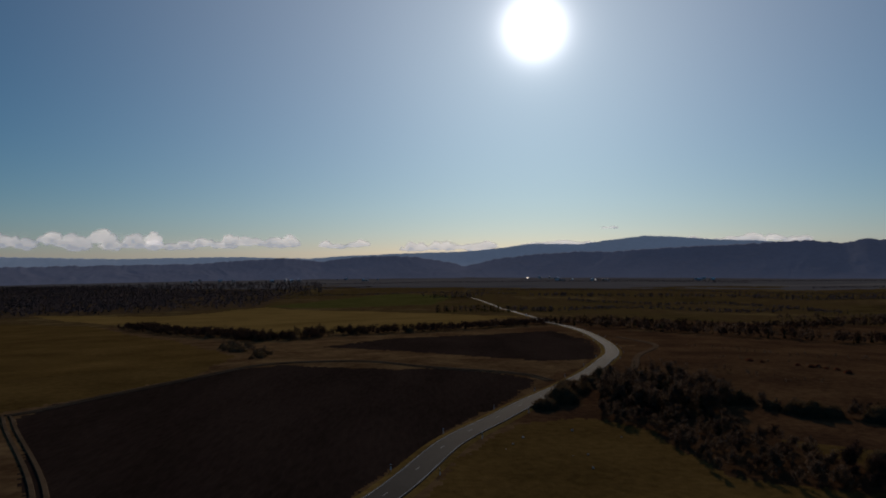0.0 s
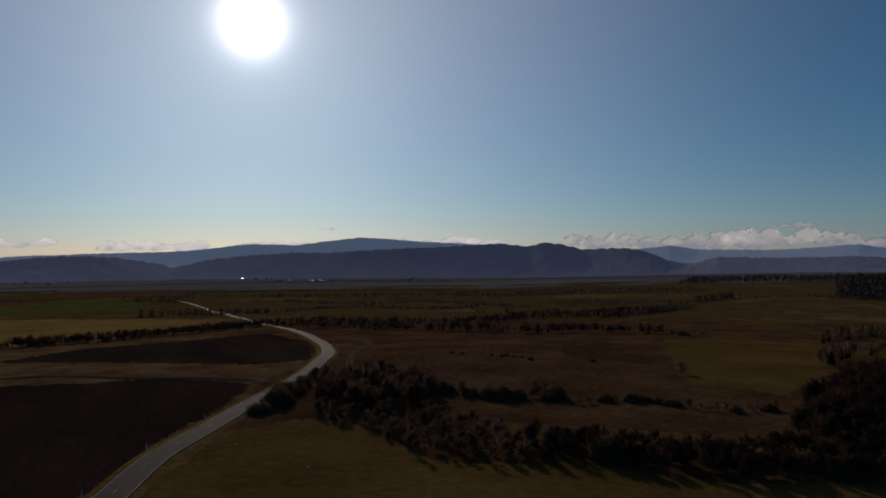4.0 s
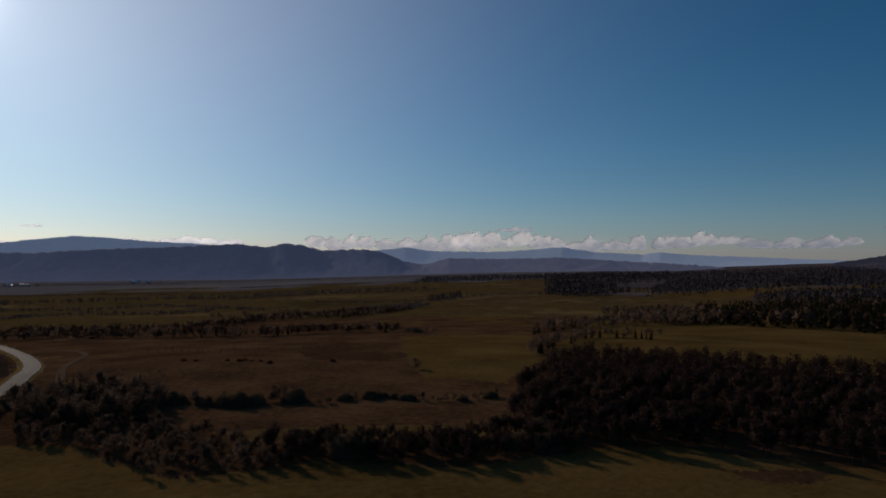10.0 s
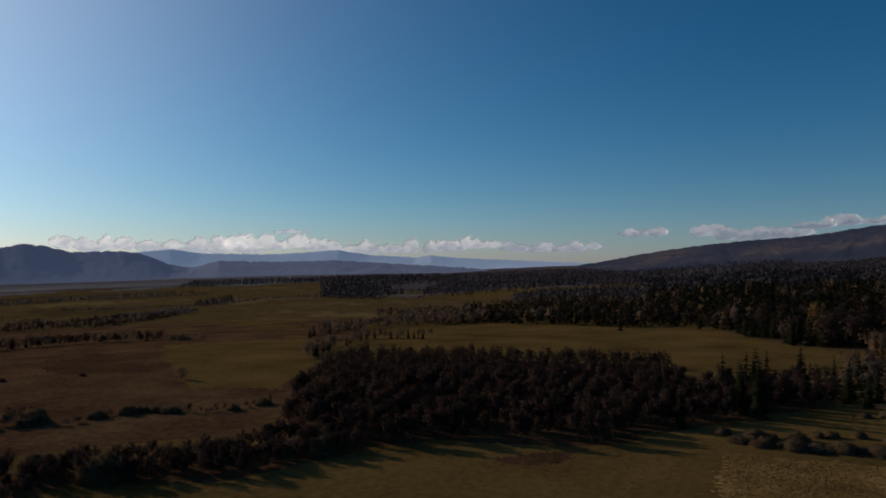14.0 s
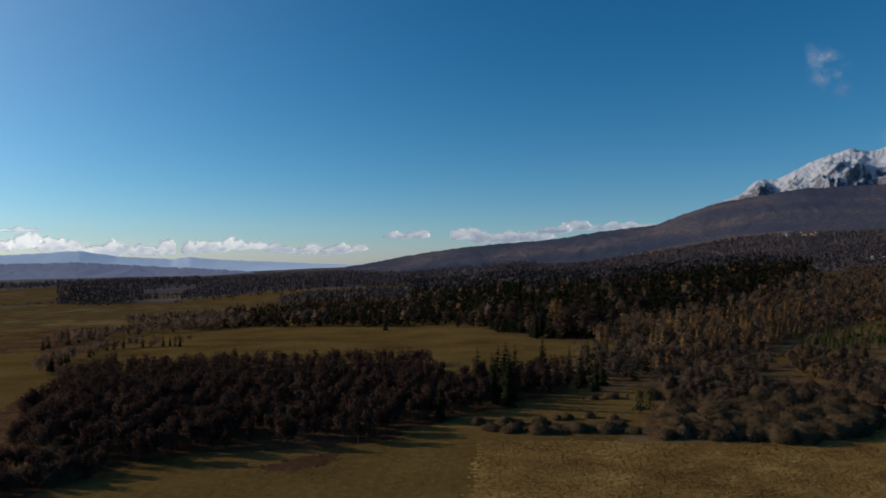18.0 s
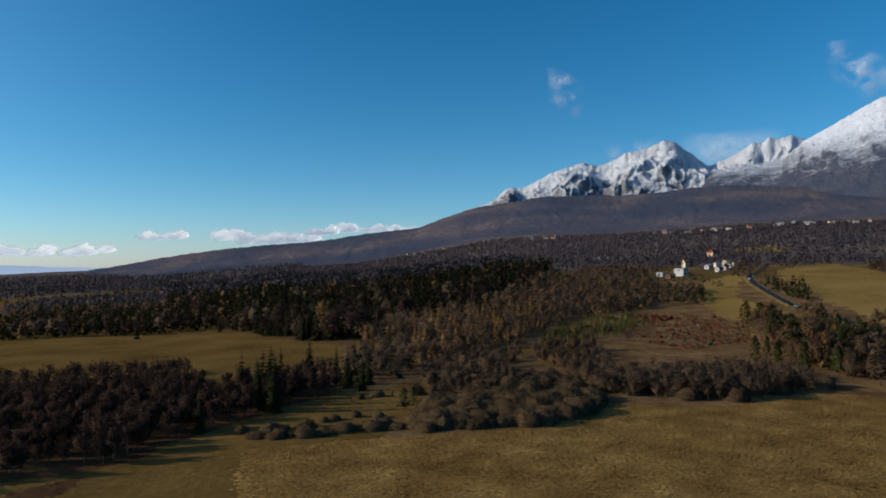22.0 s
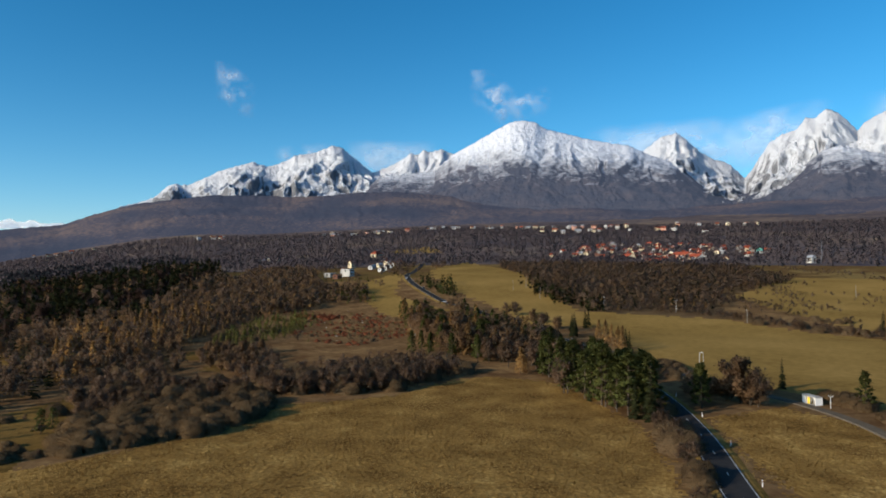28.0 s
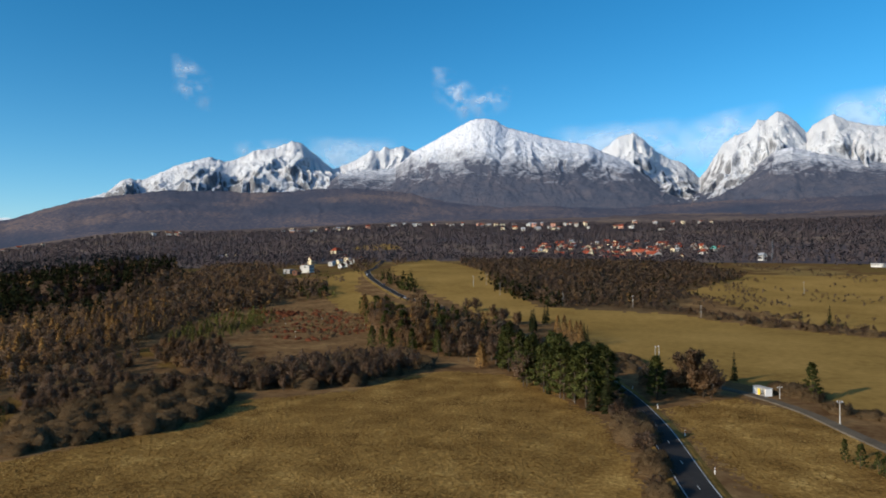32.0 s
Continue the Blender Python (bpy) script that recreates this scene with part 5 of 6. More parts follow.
# the wood's eastern end, and trees that screen the road
wood([(205, -10), (240, -10), (275, -22), (290, -40), (262, -46), (232, -34), (212, -24)], 4.4, {"spruce": 0.45, "bare": 0.55}, 6.5, 11, 88, True, 0.0)
row([(151, 6), (151, -3), (154, -11), (153, -20), (150, -27)], 2.2, {"bush": 0.85, "bare": 0.15}, 1.3, 2.4, 89, 2)
row([(117, -152), (150, -174), (183, -200), (222, -226), (262, -246)], 2.6, {"round": 0.62, "pine": 0.2, "larch": 0.18}, 5, 10, 66, 5)
row([(300, -262), (345, -275), (395, -292)], 5, {"bush": 0.7, "bare": 0.3}, 2, 4, 67, 4)
row([(100, -172), (120, -184), (140, -200)], 3, {"bush": 0.6, "bare": 0.4}, 2.5, 6, 68, 3)
wood([(600, -290), (720, -340), (900, -420), (1000, -560), (930, -640), (760, -440), (640, -330)], 9, {"bare": 0.6, "larch": 0.2, "spruce": 0.2}, 6, 10, 69, False)
wood([(460, -690), (540, -720), (720, -790), (860, -1000), (860, -1120), (640, -1150), (480, -1050)], 15, {"bare": 0.7, "spruce": 0.15, "larch": 0.15}, 5, 8, 70, False)
# scrub on the heath
wood([(384, -184), (387, -232), (330, -232), (260, -206), (263, -169), (253, -152), (293, -143), (340, -160)], 3.4, {"red": 0.45, "bush": 0.45, "sapling": 0.1}, 0.7, 2.0, 71, True, 0.36)
wood([(420, -260), (520, -310), (560, -340), (480, -300), (400, -240)], 9, {"bush": 0.7, "bare": 0.3}, 2, 4.5, 72)
# woods all over the rising land below the mountains
slope = [polar(b, 880) for b in range(92, 172, 4)] + [polar(b, 2260) for b in range(170, 84, -4)]
wood(slope, 12.5, {"bare": 0.55, "spruce": 0.25, "larch": 0.2}, 7, 12, 73, False, 0.3)
# more of the western and southern hedges and woods
row([(-780, 1214), (-709, 1483), (-484, 1942)], 4, {"bare": 0.6, "spruce": 0.4}, 8, 13, 80, 60)
wood([polar(b, 2250) for b in range(42, 66, 3)] + [polar(b, 2750) for b in range(64, 40, -3)], 19, {"spruce": 0.7, "bare": 0.3}, 11, 16, 84, False, 0.25)
wood([polar(b, 1500) for b in range(62, 92, 3)] + [polar(b, 3000) for b in range(90, 60, -3)], 21, {"spruce": 0.55, "bare": 0.45}, 10, 15, 85, False, 0.36)
wood([polar(b, 1850) for b in range(-40, -8, 3)] + [polar(b, 2900) for b in range(-10, -42, -3)], 24, {"spruce": 0.5, "bare": 0.5}, 10, 15, 86, False, 0.4)
# the conifer clump by the road closes up
wood([(97, -132), (120, -138), (150, -157), (162, -166), (142, -168), (112, -153), (97, -142)], 4.2, {"pine": 0.76, "spruce": 0.1, "birch": 0.14}, 6, 14, 87, True, 0.0)
# shrubs on the pasture hill
for x, y in ((213, -441), (210, -553), (206, -593), (159, -396), (215, -415), (129, -389), (131, -371), (248, -454), (251, -506), (276, -602), (222, -470), (180, -520), (150, -560), (170, -480), (236, -530), (262, -560)):
    for k in range(5):
        REST.setdefault(("round" if k == 4 else "bare", 1), []).append((x + rng.uniform(-12, 12), y + rng.uniform(-8, 8), rng.uniform(2.4, 5.0)))
plant("spruce", 131, -371, 11)
plant("spruce", 248, -458, 7, 1.3)

# brown broadleaf trees over the upper heath, conifers along its rim
wood([(323, -108), (394, -165), (408, -200), (426, -232), (419, -260), (480, -297), (531, -278), (590, -265), (460, -170), (380, -115)], 5.0, {"round": 0.45, "bare": 0.35, "larch": 0.2}, 4.5, 8.5, 60, True, 0.1)
wood([(442, -242), (425, -265), (469, -289), (498, -268)], 5, {"pine": 0.6, "spruce": 0.4}, 5, 8, 61, True, 0.0)
# undergrowth between the willow thicket and the larches
wood([(184, -26), (206, -36), (232, -38), (267, -60), (280, -78), (258, -84), (228, -68), (216, -58), (200, -40)], 3.6, {"bare": 0.75, "bush": 0.1, "round": 0.15}, 3, 6.5, 90, True, 0.0)
# trees that hide the road's upper bend
row([(345, -280), (310, -263), (275, -250), (245, -238)], 3.2, {"round": 0.6, "pine": 0.2, "larch": 0.2}, 6, 10, 91, 4)
wood([(296, -40), (342, -24), (436, -58), (486, -128), (720, -268), (616, -238), (407, -103), (310, -50)], 5.5, {"spruce": 0.3, "larch": 0.2, "bare": 0.28, "round": 0.22}, 7, 13, 92, True, 0.1)
wood([(333, -66), (369, -97), (397, -119), (402, -140), (345, -118), (300, -96), (268, -84), (285, -72)], 4.6, {"larch": 0.25, "round": 0.4, "bare": 0.35}, 5, 9, 93, True, 0.1)
plant("spruce", 238, -270, 9, 1.3)
plant("spruce", 234, -268, 7, 1.3)
# wood belts and hedges across the far fields
for b0, b1, near, far, k in ((-40, -12, 1150, 1500, 0), (-20, 6, 1750, 1700, 1), (10, 30, 1250, 1050, 2), (24, 44, 1500, 1650, 3), (-42, -6, 2150, 2300, 4), (2, 40, 2050, 1900, 5), (28, 60, 2350, 2500, 6), (-30, 24, 2700, 2800, 7), (34, 58, 1100, 1250, 8), (12, 50, 3000, 3050, 9), (6, 26, 900, 1000, 10), (26, 40, 800, 700, 11)):
    row([polar(b0 + (b1 - b0) * u, near + (far - near) * u + 60 * math.sin(9 * u + k)) for u in (0, 0.2, 0.4, 0.6, 0.8, 1)], 1.8, {"bare": 0.75, "spruce": 0.25}, 3, 7, 100 + k, 6)
wood([(-576, 898), (-298, 1088), (-431, 1916), (-928, 2340), (-1706, 2658), (-1200, 1500)], 20, {"bare": 0.7, "spruce": 0.3}, 7, 12, 94, False, 0.2)
# low willow scrub in the brook's hollow
for q in spline([(152, 10), (151, 0), (154, -10), (152, -24)], 4.5):
    plant("bush", q[0] + rng.uniform(-2, 2), q[1] + rng.uniform(-2, 2), rng.uniform(1.1, 1.7), 1.7)


NAMES = {"birch": "leafless birch wood", "sapling": "young yellow-green pines", "round": "dense brown broadleaf wood", "bare": "leafless brown broadleaf woodland", "alder": "leafless broadleaf woodland with twigs darkened for shade", "spruce": "dark green spruce forest", "larch": "golden-brown larch wood", "pine": "green pine wood",
         "bush": "leafless thicket of grey-brown shrubs", "red": "reddish-brown scrub"}
for (kind, far), spots in REST.items():
    q = np.array(spots)
    stand("woodland" if kind not in ("bush", "red") else "thicket", q[:, :2], kind, q[:, 2], NAMES[kind], low=far)

# ---- houses ----
WHITEWALL = material("white_render", [(0.33, 0.325, 0.31), (0.42, 0.41, 0.39), (0.52, 0.51, 0.49)], 1.5, 6, vary=0.15)
CREAM = material("cream_render", [(0.55, 0.46, 0.3), (0.66, 0.56, 0.38), (0.72, 0.64, 0.46)], 1.5, 6, vary=0.08)
SALMON = material("salmon_render", [(0.5, 0.24, 0.17), (0.6, 0.31, 0.22), (0.66, 0.38, 0.28)], 1.5, 6, vary=0.08)
REDROOF = material("red_tile_roof", [(0.12, 0.03, 0.02), (0.19, 0.046, 0.027), (0.27, 0.075, 0.04)], 0.6, 5, bump=0.05, vary=0.2)
BROWNROOF = material("brown_tile_roof", [(0.10, 0.05, 0.035), (0.16, 0.08, 0.055), (0.2, 0.11, 0.08)], 0.6, 5, bump=0.05, vary=0.15)
GREYROOF = material("grey_sheet_roof", [(0.16, 0.17, 0.19), (0.24, 0.25, 0.27), (0.32, 0.33, 0.35)], 0.9, 6, rough=0.5, gloss=0.4)
# sheet roof whitened to stand in for sun glint in the far valley
GLINTROOF = material("glinting_sheet_roof", [(0.6, 0.6, 0.6), (0.7, 0.7, 0.7), (0.8, 0.8, 0.8)], 0.9, 6, rough=0.35, gloss=0.5)
TEALROOF = material("green_copper_roof", [(0.07, 0.26, 0.22), (0.1, 0.34, 0.29), (0.14, 0.4, 0.34)], 0.9, 6)
PANE = material("window_glass", [(0.02, 0.025, 0.03), (0.03, 0.035, 0.045)], 0.5, 2, rough=0.08, gloss=0.6)
DOOR = material("painted_door", [(0.12, 0.06, 0.03), (0.18, 0.09, 0.045)], 0.3, 1)
CONCRETE = material("concrete", [(0.28, 0.27, 0.25), (0.37, 0.36, 0.34), (0.44, 0.43, 0.41)], 0.4, 2, bump=0.005)
PAINT = material("white_road_paint", [(0.14, 0.14, 0.135), (0.36, 0.36, 0.35), (0.55, 0.55, 0.53)], 0.25, 3)
WHITE = material("white_plastic", [(0.7, 0.7, 0.69), (0.8, 0.8, 0.79)], 0.3, 1, rough=0.4, gloss=0.4)
BLACK = material("black_band", [(0.015, 0.015, 0.015), (0.03, 0.03, 0.03)], 0.2, 1)
AMBER = material("red_reflector", [(0.5, 0.06, 0.02), (0.6, 0.09, 0.03)], 0.1, 1, rough=0.3, gloss=0.5)
YELLOW = material("yellow_panel", [(0.62, 0.42, 0.04), (0.72, 0.5, 0.06)], 0.4, 1)
STEEL = material("galvanised_steel", [(0.3, 0.31, 0.32), (0.42, 0.43, 0.44)], 0.3, 1, rough=0.45, metal=0.8, gloss=0.5)
WOODPOLE = material("weathered_timber", [(0.2, 0.16, 0.12), (0.3, 0.25, 0.19), (0.38, 0.33, 0.27)], 0.3, 2, bump=0.01)
CACHE = {}


def box_mesh(name, sx, sy, sz, m, bevel=0.0):
    """A block standing on its base, its edges taken off a little."""
    key = (name, round(sx, 2), round(sy, 2), round(sz, 2), m.name)
    if key not in CACHE:
        bm = bmesh.new()
        bmesh.ops.create_cube(bm, size=1.0)
        bmesh.ops.scale(bm, vec=(sx, sy, sz), verts=bm.verts)
        bmesh.ops.translate(bm, vec=(0, 0, sz / 2), verts=bm.verts)
        if bevel:
            bmesh.ops.bevel(bm, geom=bm.edges[:], offset=bevel, segments=1, affect="EDGES")
        me = bpy.data.meshes.new(name)
        bm.to_mesh(me)
        bm.free()
        me.materials.append(m)
        CACHE[key] = me
    return CACHE[key]


def gable_mesh(sx, sy, rise, over, m, hip=0.0):
    """A pitched roof with eaves and a thickness; hip shortens the ridge."""
    key = ("roof", round(sx, 2), round(sy, 2), round(rise, 2), m.name, hip)
    if key not in CACHE:
        x, y, t = sx / 2 + over, sy / 2 + over, 0.25
        r = x - hip
        low = -over * rise / (sy / 2)
        v = [(-x, -y, low), (x, -y, low), (x, y, low), (-x, y, low), (-r, 0, rise), (r, 0, rise)]
        v += [(a, b, c + t) for a, b, c in v]
        f = [(6, 7, 11, 10), (8, 9, 10, 11), (0, 4, 5, 1), (2, 5, 4, 3), (0, 1, 7, 6), (2, 3, 9, 8),
             (6, 10, 4, 0), (10, 9, 3, 4), (7, 1, 5, 11), (11, 5, 2, 8)]
        if hip:
            f += [(6, 9, 10), (7, 11, 8), (0, 3, 4), (1, 5, 2)]
        CACHE[key] = mesh("roof", v, f, [m])
    return CACHE[key]


def wall_mesh(sx, sy, h, rise, m):
    """The shell of a house with its gable ends."""
    key = ("wall", round(sx, 2), round(sy, 2), round(h, 2), round(rise, 2), m.name)
    if key not in CACHE:
        x, y = sx / 2, sy / 2
        v = [(-x, -y, -1.2), (x, -y, -1.2), (x, y, -1.2), (-x, y, -1.2), (-x, -y, h), (x, -y, h), (x, y, h), (-x, y, h), (-x, 0, h + rise), (x, 0, h + rise)]
        f = [(0, 1, 5, 4), (2, 3, 7, 6), (1, 2, 6, 9, 5), (3, 0, 4, 8, 7), (3, 2, 1, 0)]
        if not rise:
            f.append((4, 5, 6, 7))
        CACHE[key] = mesh("wall", v, f, [m])
    return CACHE[key]


def house(name, x, y, turn, sx, sy, h, rise, wall, roof, label, cols=3, floors=1, hip=0.0, chimney=True, lift=0.0):
    """A house with walls, roof, windows with sills on its sunny and side walls, door and chimney."""
    root = tagged(new(name), label, "house" if "house" in name else "building", group=name.replace("_", " ") + "s")
    root.matrix_world = pose(x, y, ground_z(x, y) + lift, 0, 0, turn)
    part("wall", wall_mesh(sx, sy, h, rise if not hip else 0, wall), root)
    if rise:
        r = part("roof", gable_mesh(sx, sy, rise, 0.6, roof, hip), root)
    else:
        r = part("roof", box_mesh("roof", sx + 0.3, sy + 0.3, 0.5, roof), root)
    r.location = (0, 0, h)
    if chimney:
        c = part("chimney", box_mesh("chimney", 0.8, 0.8, 1.9, BROWNROOF, 0.05), r)
        c.location = (sx * 0.22, sy * 0.12, max(rise * 0.55, 0.4))
    storey = h / floors
    for f in range(floors):
        for c in range(cols):
            for side in (1, -1):
                if side * (math.sin(radians(turn)) * x - math.cos(radians(turn)) * y) < 0:     # the blind back
                    continue
                w = part("window", box_mesh("window", min(1.7, sx / cols * 0.55), 0.16, min(1.6, storey * 0.55), PANE), root)
                w.location = (sx * ((c + 0.5) / cols - 0.5), side * (sy / 2 + 0.02), f * storey + storey * 0.3)
    for side in (1, -1):
        w = part("window", box_mesh("window", 0.16, 1.5, min(1.5, storey * 0.55), PANE), root)
        w.location = (side * (sx / 2 + 0.02), 0, (floors - 1) * storey + storey * 0.3)
    d = part("door", box_mesh("door", 1.1, 0.2, 2.1, DOOR), root)
    d.location = (sx * 0.38 if cols < 3 else 0.0, sy / 2 + 0.04, 0.0)
    return root


RED_LABEL, BROWN_LABEL = "white-walled village house with a red tiled roof", "pale house with a dark brown pitched roof"
g = np.random.default_rng(77)
village = scatter([(731, -784), (800, -900), (846, -1090), (662, -1120), (515, -1030), (477, -832), (471, -740), (526, -726), (693, -790)], 25, 70)
for x, y in village:
    if g.random() < 0.3:
        continue
    red = g.random() < 0.72
    house("village_house", x, y, g.choice((20, 65, 110, 155)) + g.uniform(-10, 10), g.uniform(6, 9), g.uniform(5, 7), g.uniform(2.3, 3.4), g.uniform(1.7, 2.6),
          (WHITEWALL, CREAM)[g.integers(2)], REDROOF if red else (BROWNROOF, GREYROOF)[g.integers(2)], RED_LABEL if red else BROWN_LABEL, 3, 1 + int(g.random() < 0.4), chimney=g.random() < 0.6, lift=1.5)
for x, y, sx, sy, h, roof, wall in ((560, -870, 44, 13, 6, REDROOF, SALMON), (520, -840, 30, 12, 6, REDROOF, WHITEWALL), (600, -800, 26, 12, 6, REDROOF, CREAM)):
    house("long_house", x, y, 150, sx, sy, h, 4, wall, roof, "long village building with a red tiled roof", 7, 2)
house("chapel", 520, -1010, 140, 9, 7, 4, 3.4, WHITEWALL, TEALROOF, "white hall with a green copper roof", 4, 1, 2.0)
# houses at the top of the road
house("villa", 621, -362, 125, 12, 9, 6.4, 0, WHITEWALL, GREYROOF, "white flat-roofed modern villa with dark windows", 4, 2, chimney=False, lift=0.8)
house("terrace_wing", 632, -347, 125, 12, 7, 3.0, 0, WHITEWALL, GREYROOF, "low white flat-roofed wing beside the villa", 5, 1, chimney=False, lift=0.8)
house("village_house", 770, -455, 100, 8.5, 7, 5, 3.6, CREAM, BROWNROOF, "cream house with a steep brown roof", 3, 2, lift=1)
house("guest_house", 925, -592, 120, 24, 10, 6, 4.5, CREAM, REDROOF, "large guest house with a red hipped roof", 8, 3, 6.0, lift=2)
for x, y, sx, red in ((744, -501, 12, 0), (735, -474, 11, 0), (772, -533, 16, 1), (790, -520, 12, 1), (815, -560, 14, 0), (850, -520, 12, 0), (870, -570, 15, 1), (760, -505, 12, 0), (1097, -486, 14, 0), (1085, -500, 12, 0), (1060, -460, 12, 0), (680, -390, 10, 1)):
    house("village_house", x, y, 115 + g.uniform(-25, 25), sx * 0.5, 5, 2.6, 1.9, (WHITEWALL, WHITEWALL, CREAM)[g.integers(3)], REDROOF if red else (GREYROOF, BROWNROOF)[g.integers(2)],
          RED_LABEL if red else "pale house with a grey-brown pitched roof among trees", 3, 1, lift=1.2)


house("low_shed", 600, -338, 125, 11, 5, 2.6, 1.2, BROWNROOF, BROWNROOF, "long dark timber shed beside the villa", 4, 1, chimney=False, lift=0.6)
for x, y, sx in ((655, -425, 7), (668, -440, 6), (690, -455, 8), (705, -470, 7), (700, -440, 6), (720, -455, 7)):
    house("village_house", x, y, 118 + g.uniform(-15, 15), sx, 5, 2.6, 1.6, WHITEWALL, (GREYROOF, BROWNROOF)[g.integers(2)], "low white house of the hamlet by the road", 3, 1, lift=0.8)


def town(ax, ay, bx, by, count, seed, tall=(7, 15)):
    """Blocks of the spa town along a line on the slope."""
    g = np.random.default_rng(seed)
    for k in range(count):
        u = (k + g.uniform(0.1, 0.9)) / count
        x, y = ax + (bx - ax) * u + g.uniform(-70, 70), ay + (by - ay) * u + g.uniform(-70, 70)
        h = g.uniform(*tall)
        face = math.degrees(math.atan2(x, -y)) + g.uniform(-25, 25)
        flat = g.random() < 0.45
        house("town_block", x, y, face, g.uniform(6, 13), g.uniform(6, 9), h * 0.62, 0 if flat else g.uniform(2, 3.5), (WHITEWALL, WHITEWALL, CREAM, SALMON)[g.integers(4)],
              (GREYROOF, BROWNROOF, REDROOF)[g.integers(3)], "pale multi-storey town building on the wooded slope", 3, 2 if h > 5 else 1, chimney=False, lift=5)


town(1850, -1000, 1690, -1195, 15, 1, (5, 9))
town(1700, -1290, 1350, -1660, 28, 2, (5, 10))
town(1320, -1380, 1120, -1410, 8, 3, (6, 10))
town(1330, -1560, 1220, -1600, 5, 9, (10, 15))
town(1190, -1860, 960, -1850, 12, 4, (5, 10))
town(1100, -1500, 950, -1560, 6, 5, (5, 10))
town(2000, -640, 2010, -750, 7, 6, (4, 8))
town(2230, -330, 2200, -390, 6, 7, (4, 7))
house("white_hall", 382, -865, 160, 8, 7, 6, 2.5, WHITEWALL, GREYROOF, "white building beside a tall mast", 3, 2, lift=1)
house("low_hall", 240, -816, 160, 13, 6, 2.6, 0, WHITEWALL, GREYROOF, "low white flat-roofed hall", 6, 1, chimney=False, lift=1)
# small places far off in the valley
g = np.random.default_rng(31)
for ax, ay, n in ((-1031, 3100, 7), (-690, 3050, 6), (-398, 3150, 5), (423, 3200, 7), (581, 2892, 9), (1105, 2950, 5)):
    for k in range(n):
        x, y = ax + g.uniform(-110, 110), ay + g.uniform(-90, 90)
        house("valley_building", x, y, g.uniform(0, 180), g.uniform(8, 22), g.uniform(7, 11), g.uniform(3, 6), g.choice((0.0, 3.0)), WHITEWALL, (GLINTROOF, REDROOF)[int(g.random() < 0.2)],
              "pale building in the valley settlement", 3, 1, chimney=False, lift=1)

# ---- the road's fittings ----
S_ROAD = np.concatenate([[0], np.cumsum(np.linalg.norm(np.diff(road_line, axis=0), axis=1))])


def on_road(s, off=0.0):
    x, y = np.interp(s, S_ROAD, road_line[:, 0]), np.interp(s, S_ROAD, road_line[:, 1])
    x2, y2 = np.interp(s + 1, S_ROAD, road_line[:, 0]), np.interp(s + 1, S_ROAD, road_line[:, 1])
    tx, ty = x2 - x, y2 - y
    k = math.hypot(tx, ty) or 1
    return x + ty / k * off, y - tx / k * off, math.degrees(math.atan2(ty, tx)), float(relief(np.array([x]), np.array([y]))[0])


near = (np.hypot(road_line[:, 0], road_line[:, 1]) < 700)
near_line = road_line[near]
for off in (-2.3, 2.6):
    o = part("edge_line", ribbon("edge_line", near_line, (off - 0.09, off + 0.09), (0.365, 0.365), PAINT), road, "worn white edge line")
dash = ribbon("centre_dash", np.array([(0.0, 0.0), (4.5, 0.0)]), (-0.07, 0.07), (0, 0), PAINT)
dash.transform(Matrix.Translation((0, 0, -ground_z(0, 0))))
s_first = [S_ROAD[i] for i in np.nonzero(near)[0]]
for s in np.arange(min(s_first), max(s_first), 13.5):
    x, y, a, z = on_road(s)
    if 80 < math.hypot(x, y) < 420:
        o = part("centre_dash", dash, road)
        x2, y2, a2, z2 = on_road(s + 4.5)
        o.matrix_world = Matrix.LocRotScale((x, y, z + 0.42), Euler((0, -math.atan2(z2 - z, 4.5), radians(a))), None)


def marker_post():
    """A roadside delineator: flat white post, black band, red reflector."""
    root = tagged(new("marker_post"), "white plastic roadside marker post with a black band", "marker post", group="marker posts")
    part("post", box_mesh("post", 0.14, 0.1, 1.05, WHITE, 0.02), root)
    band = part("band", box_mesh("band", 0.15, 0.11, 0.22, BLACK, 0.01), root, "slanted black band")
    band.location = (0, 0, 0.7)
    refl = part("reflector", box_mesh("reflector", 0.06, 0.12, 0.14, AMBER, 0.01), root)
    refl.location = (0, 0, 0.74)
    return root


first = None
for s in np.arange(min(s_first), max(s_first), 25.0):
    for off in (-4.3, 4.3):
        x, y, a, z = on_road(s, off)
        if not 85 < math.hypot(x, y) < 480:
            continue
        m = pose(x, y, z + 0.05, 0, 0, a + 90)
        if first is None:
            first = marker_post()
            first.matrix_world = m
        else:
            copy_thing(first, m)


CARPAINT = {"white": material("white_car_paint", [(0.62, 0.62, 0.62), (0.7, 0.7, 0.7)], 0.5, 2, rough=0.3, gloss=0.5),
            "silver": material("silver_car_paint", [(0.3, 0.31, 0.32), (0.36, 0.37, 0.38)], 0.5, 2, rough=0.3, gloss=0.5, metal=0.5),
            "dark": material("dark_car_paint", [(0.03, 0.035, 0.05), (0.04, 0.045, 0.06)], 0.5, 2, rough=0.3, gloss=0.5)}
TYRE = material("tyre_rubber", [(0.015, 0.015, 0.015), (0.025, 0.025, 0.025)], 0.1, 1, rough=0.9)


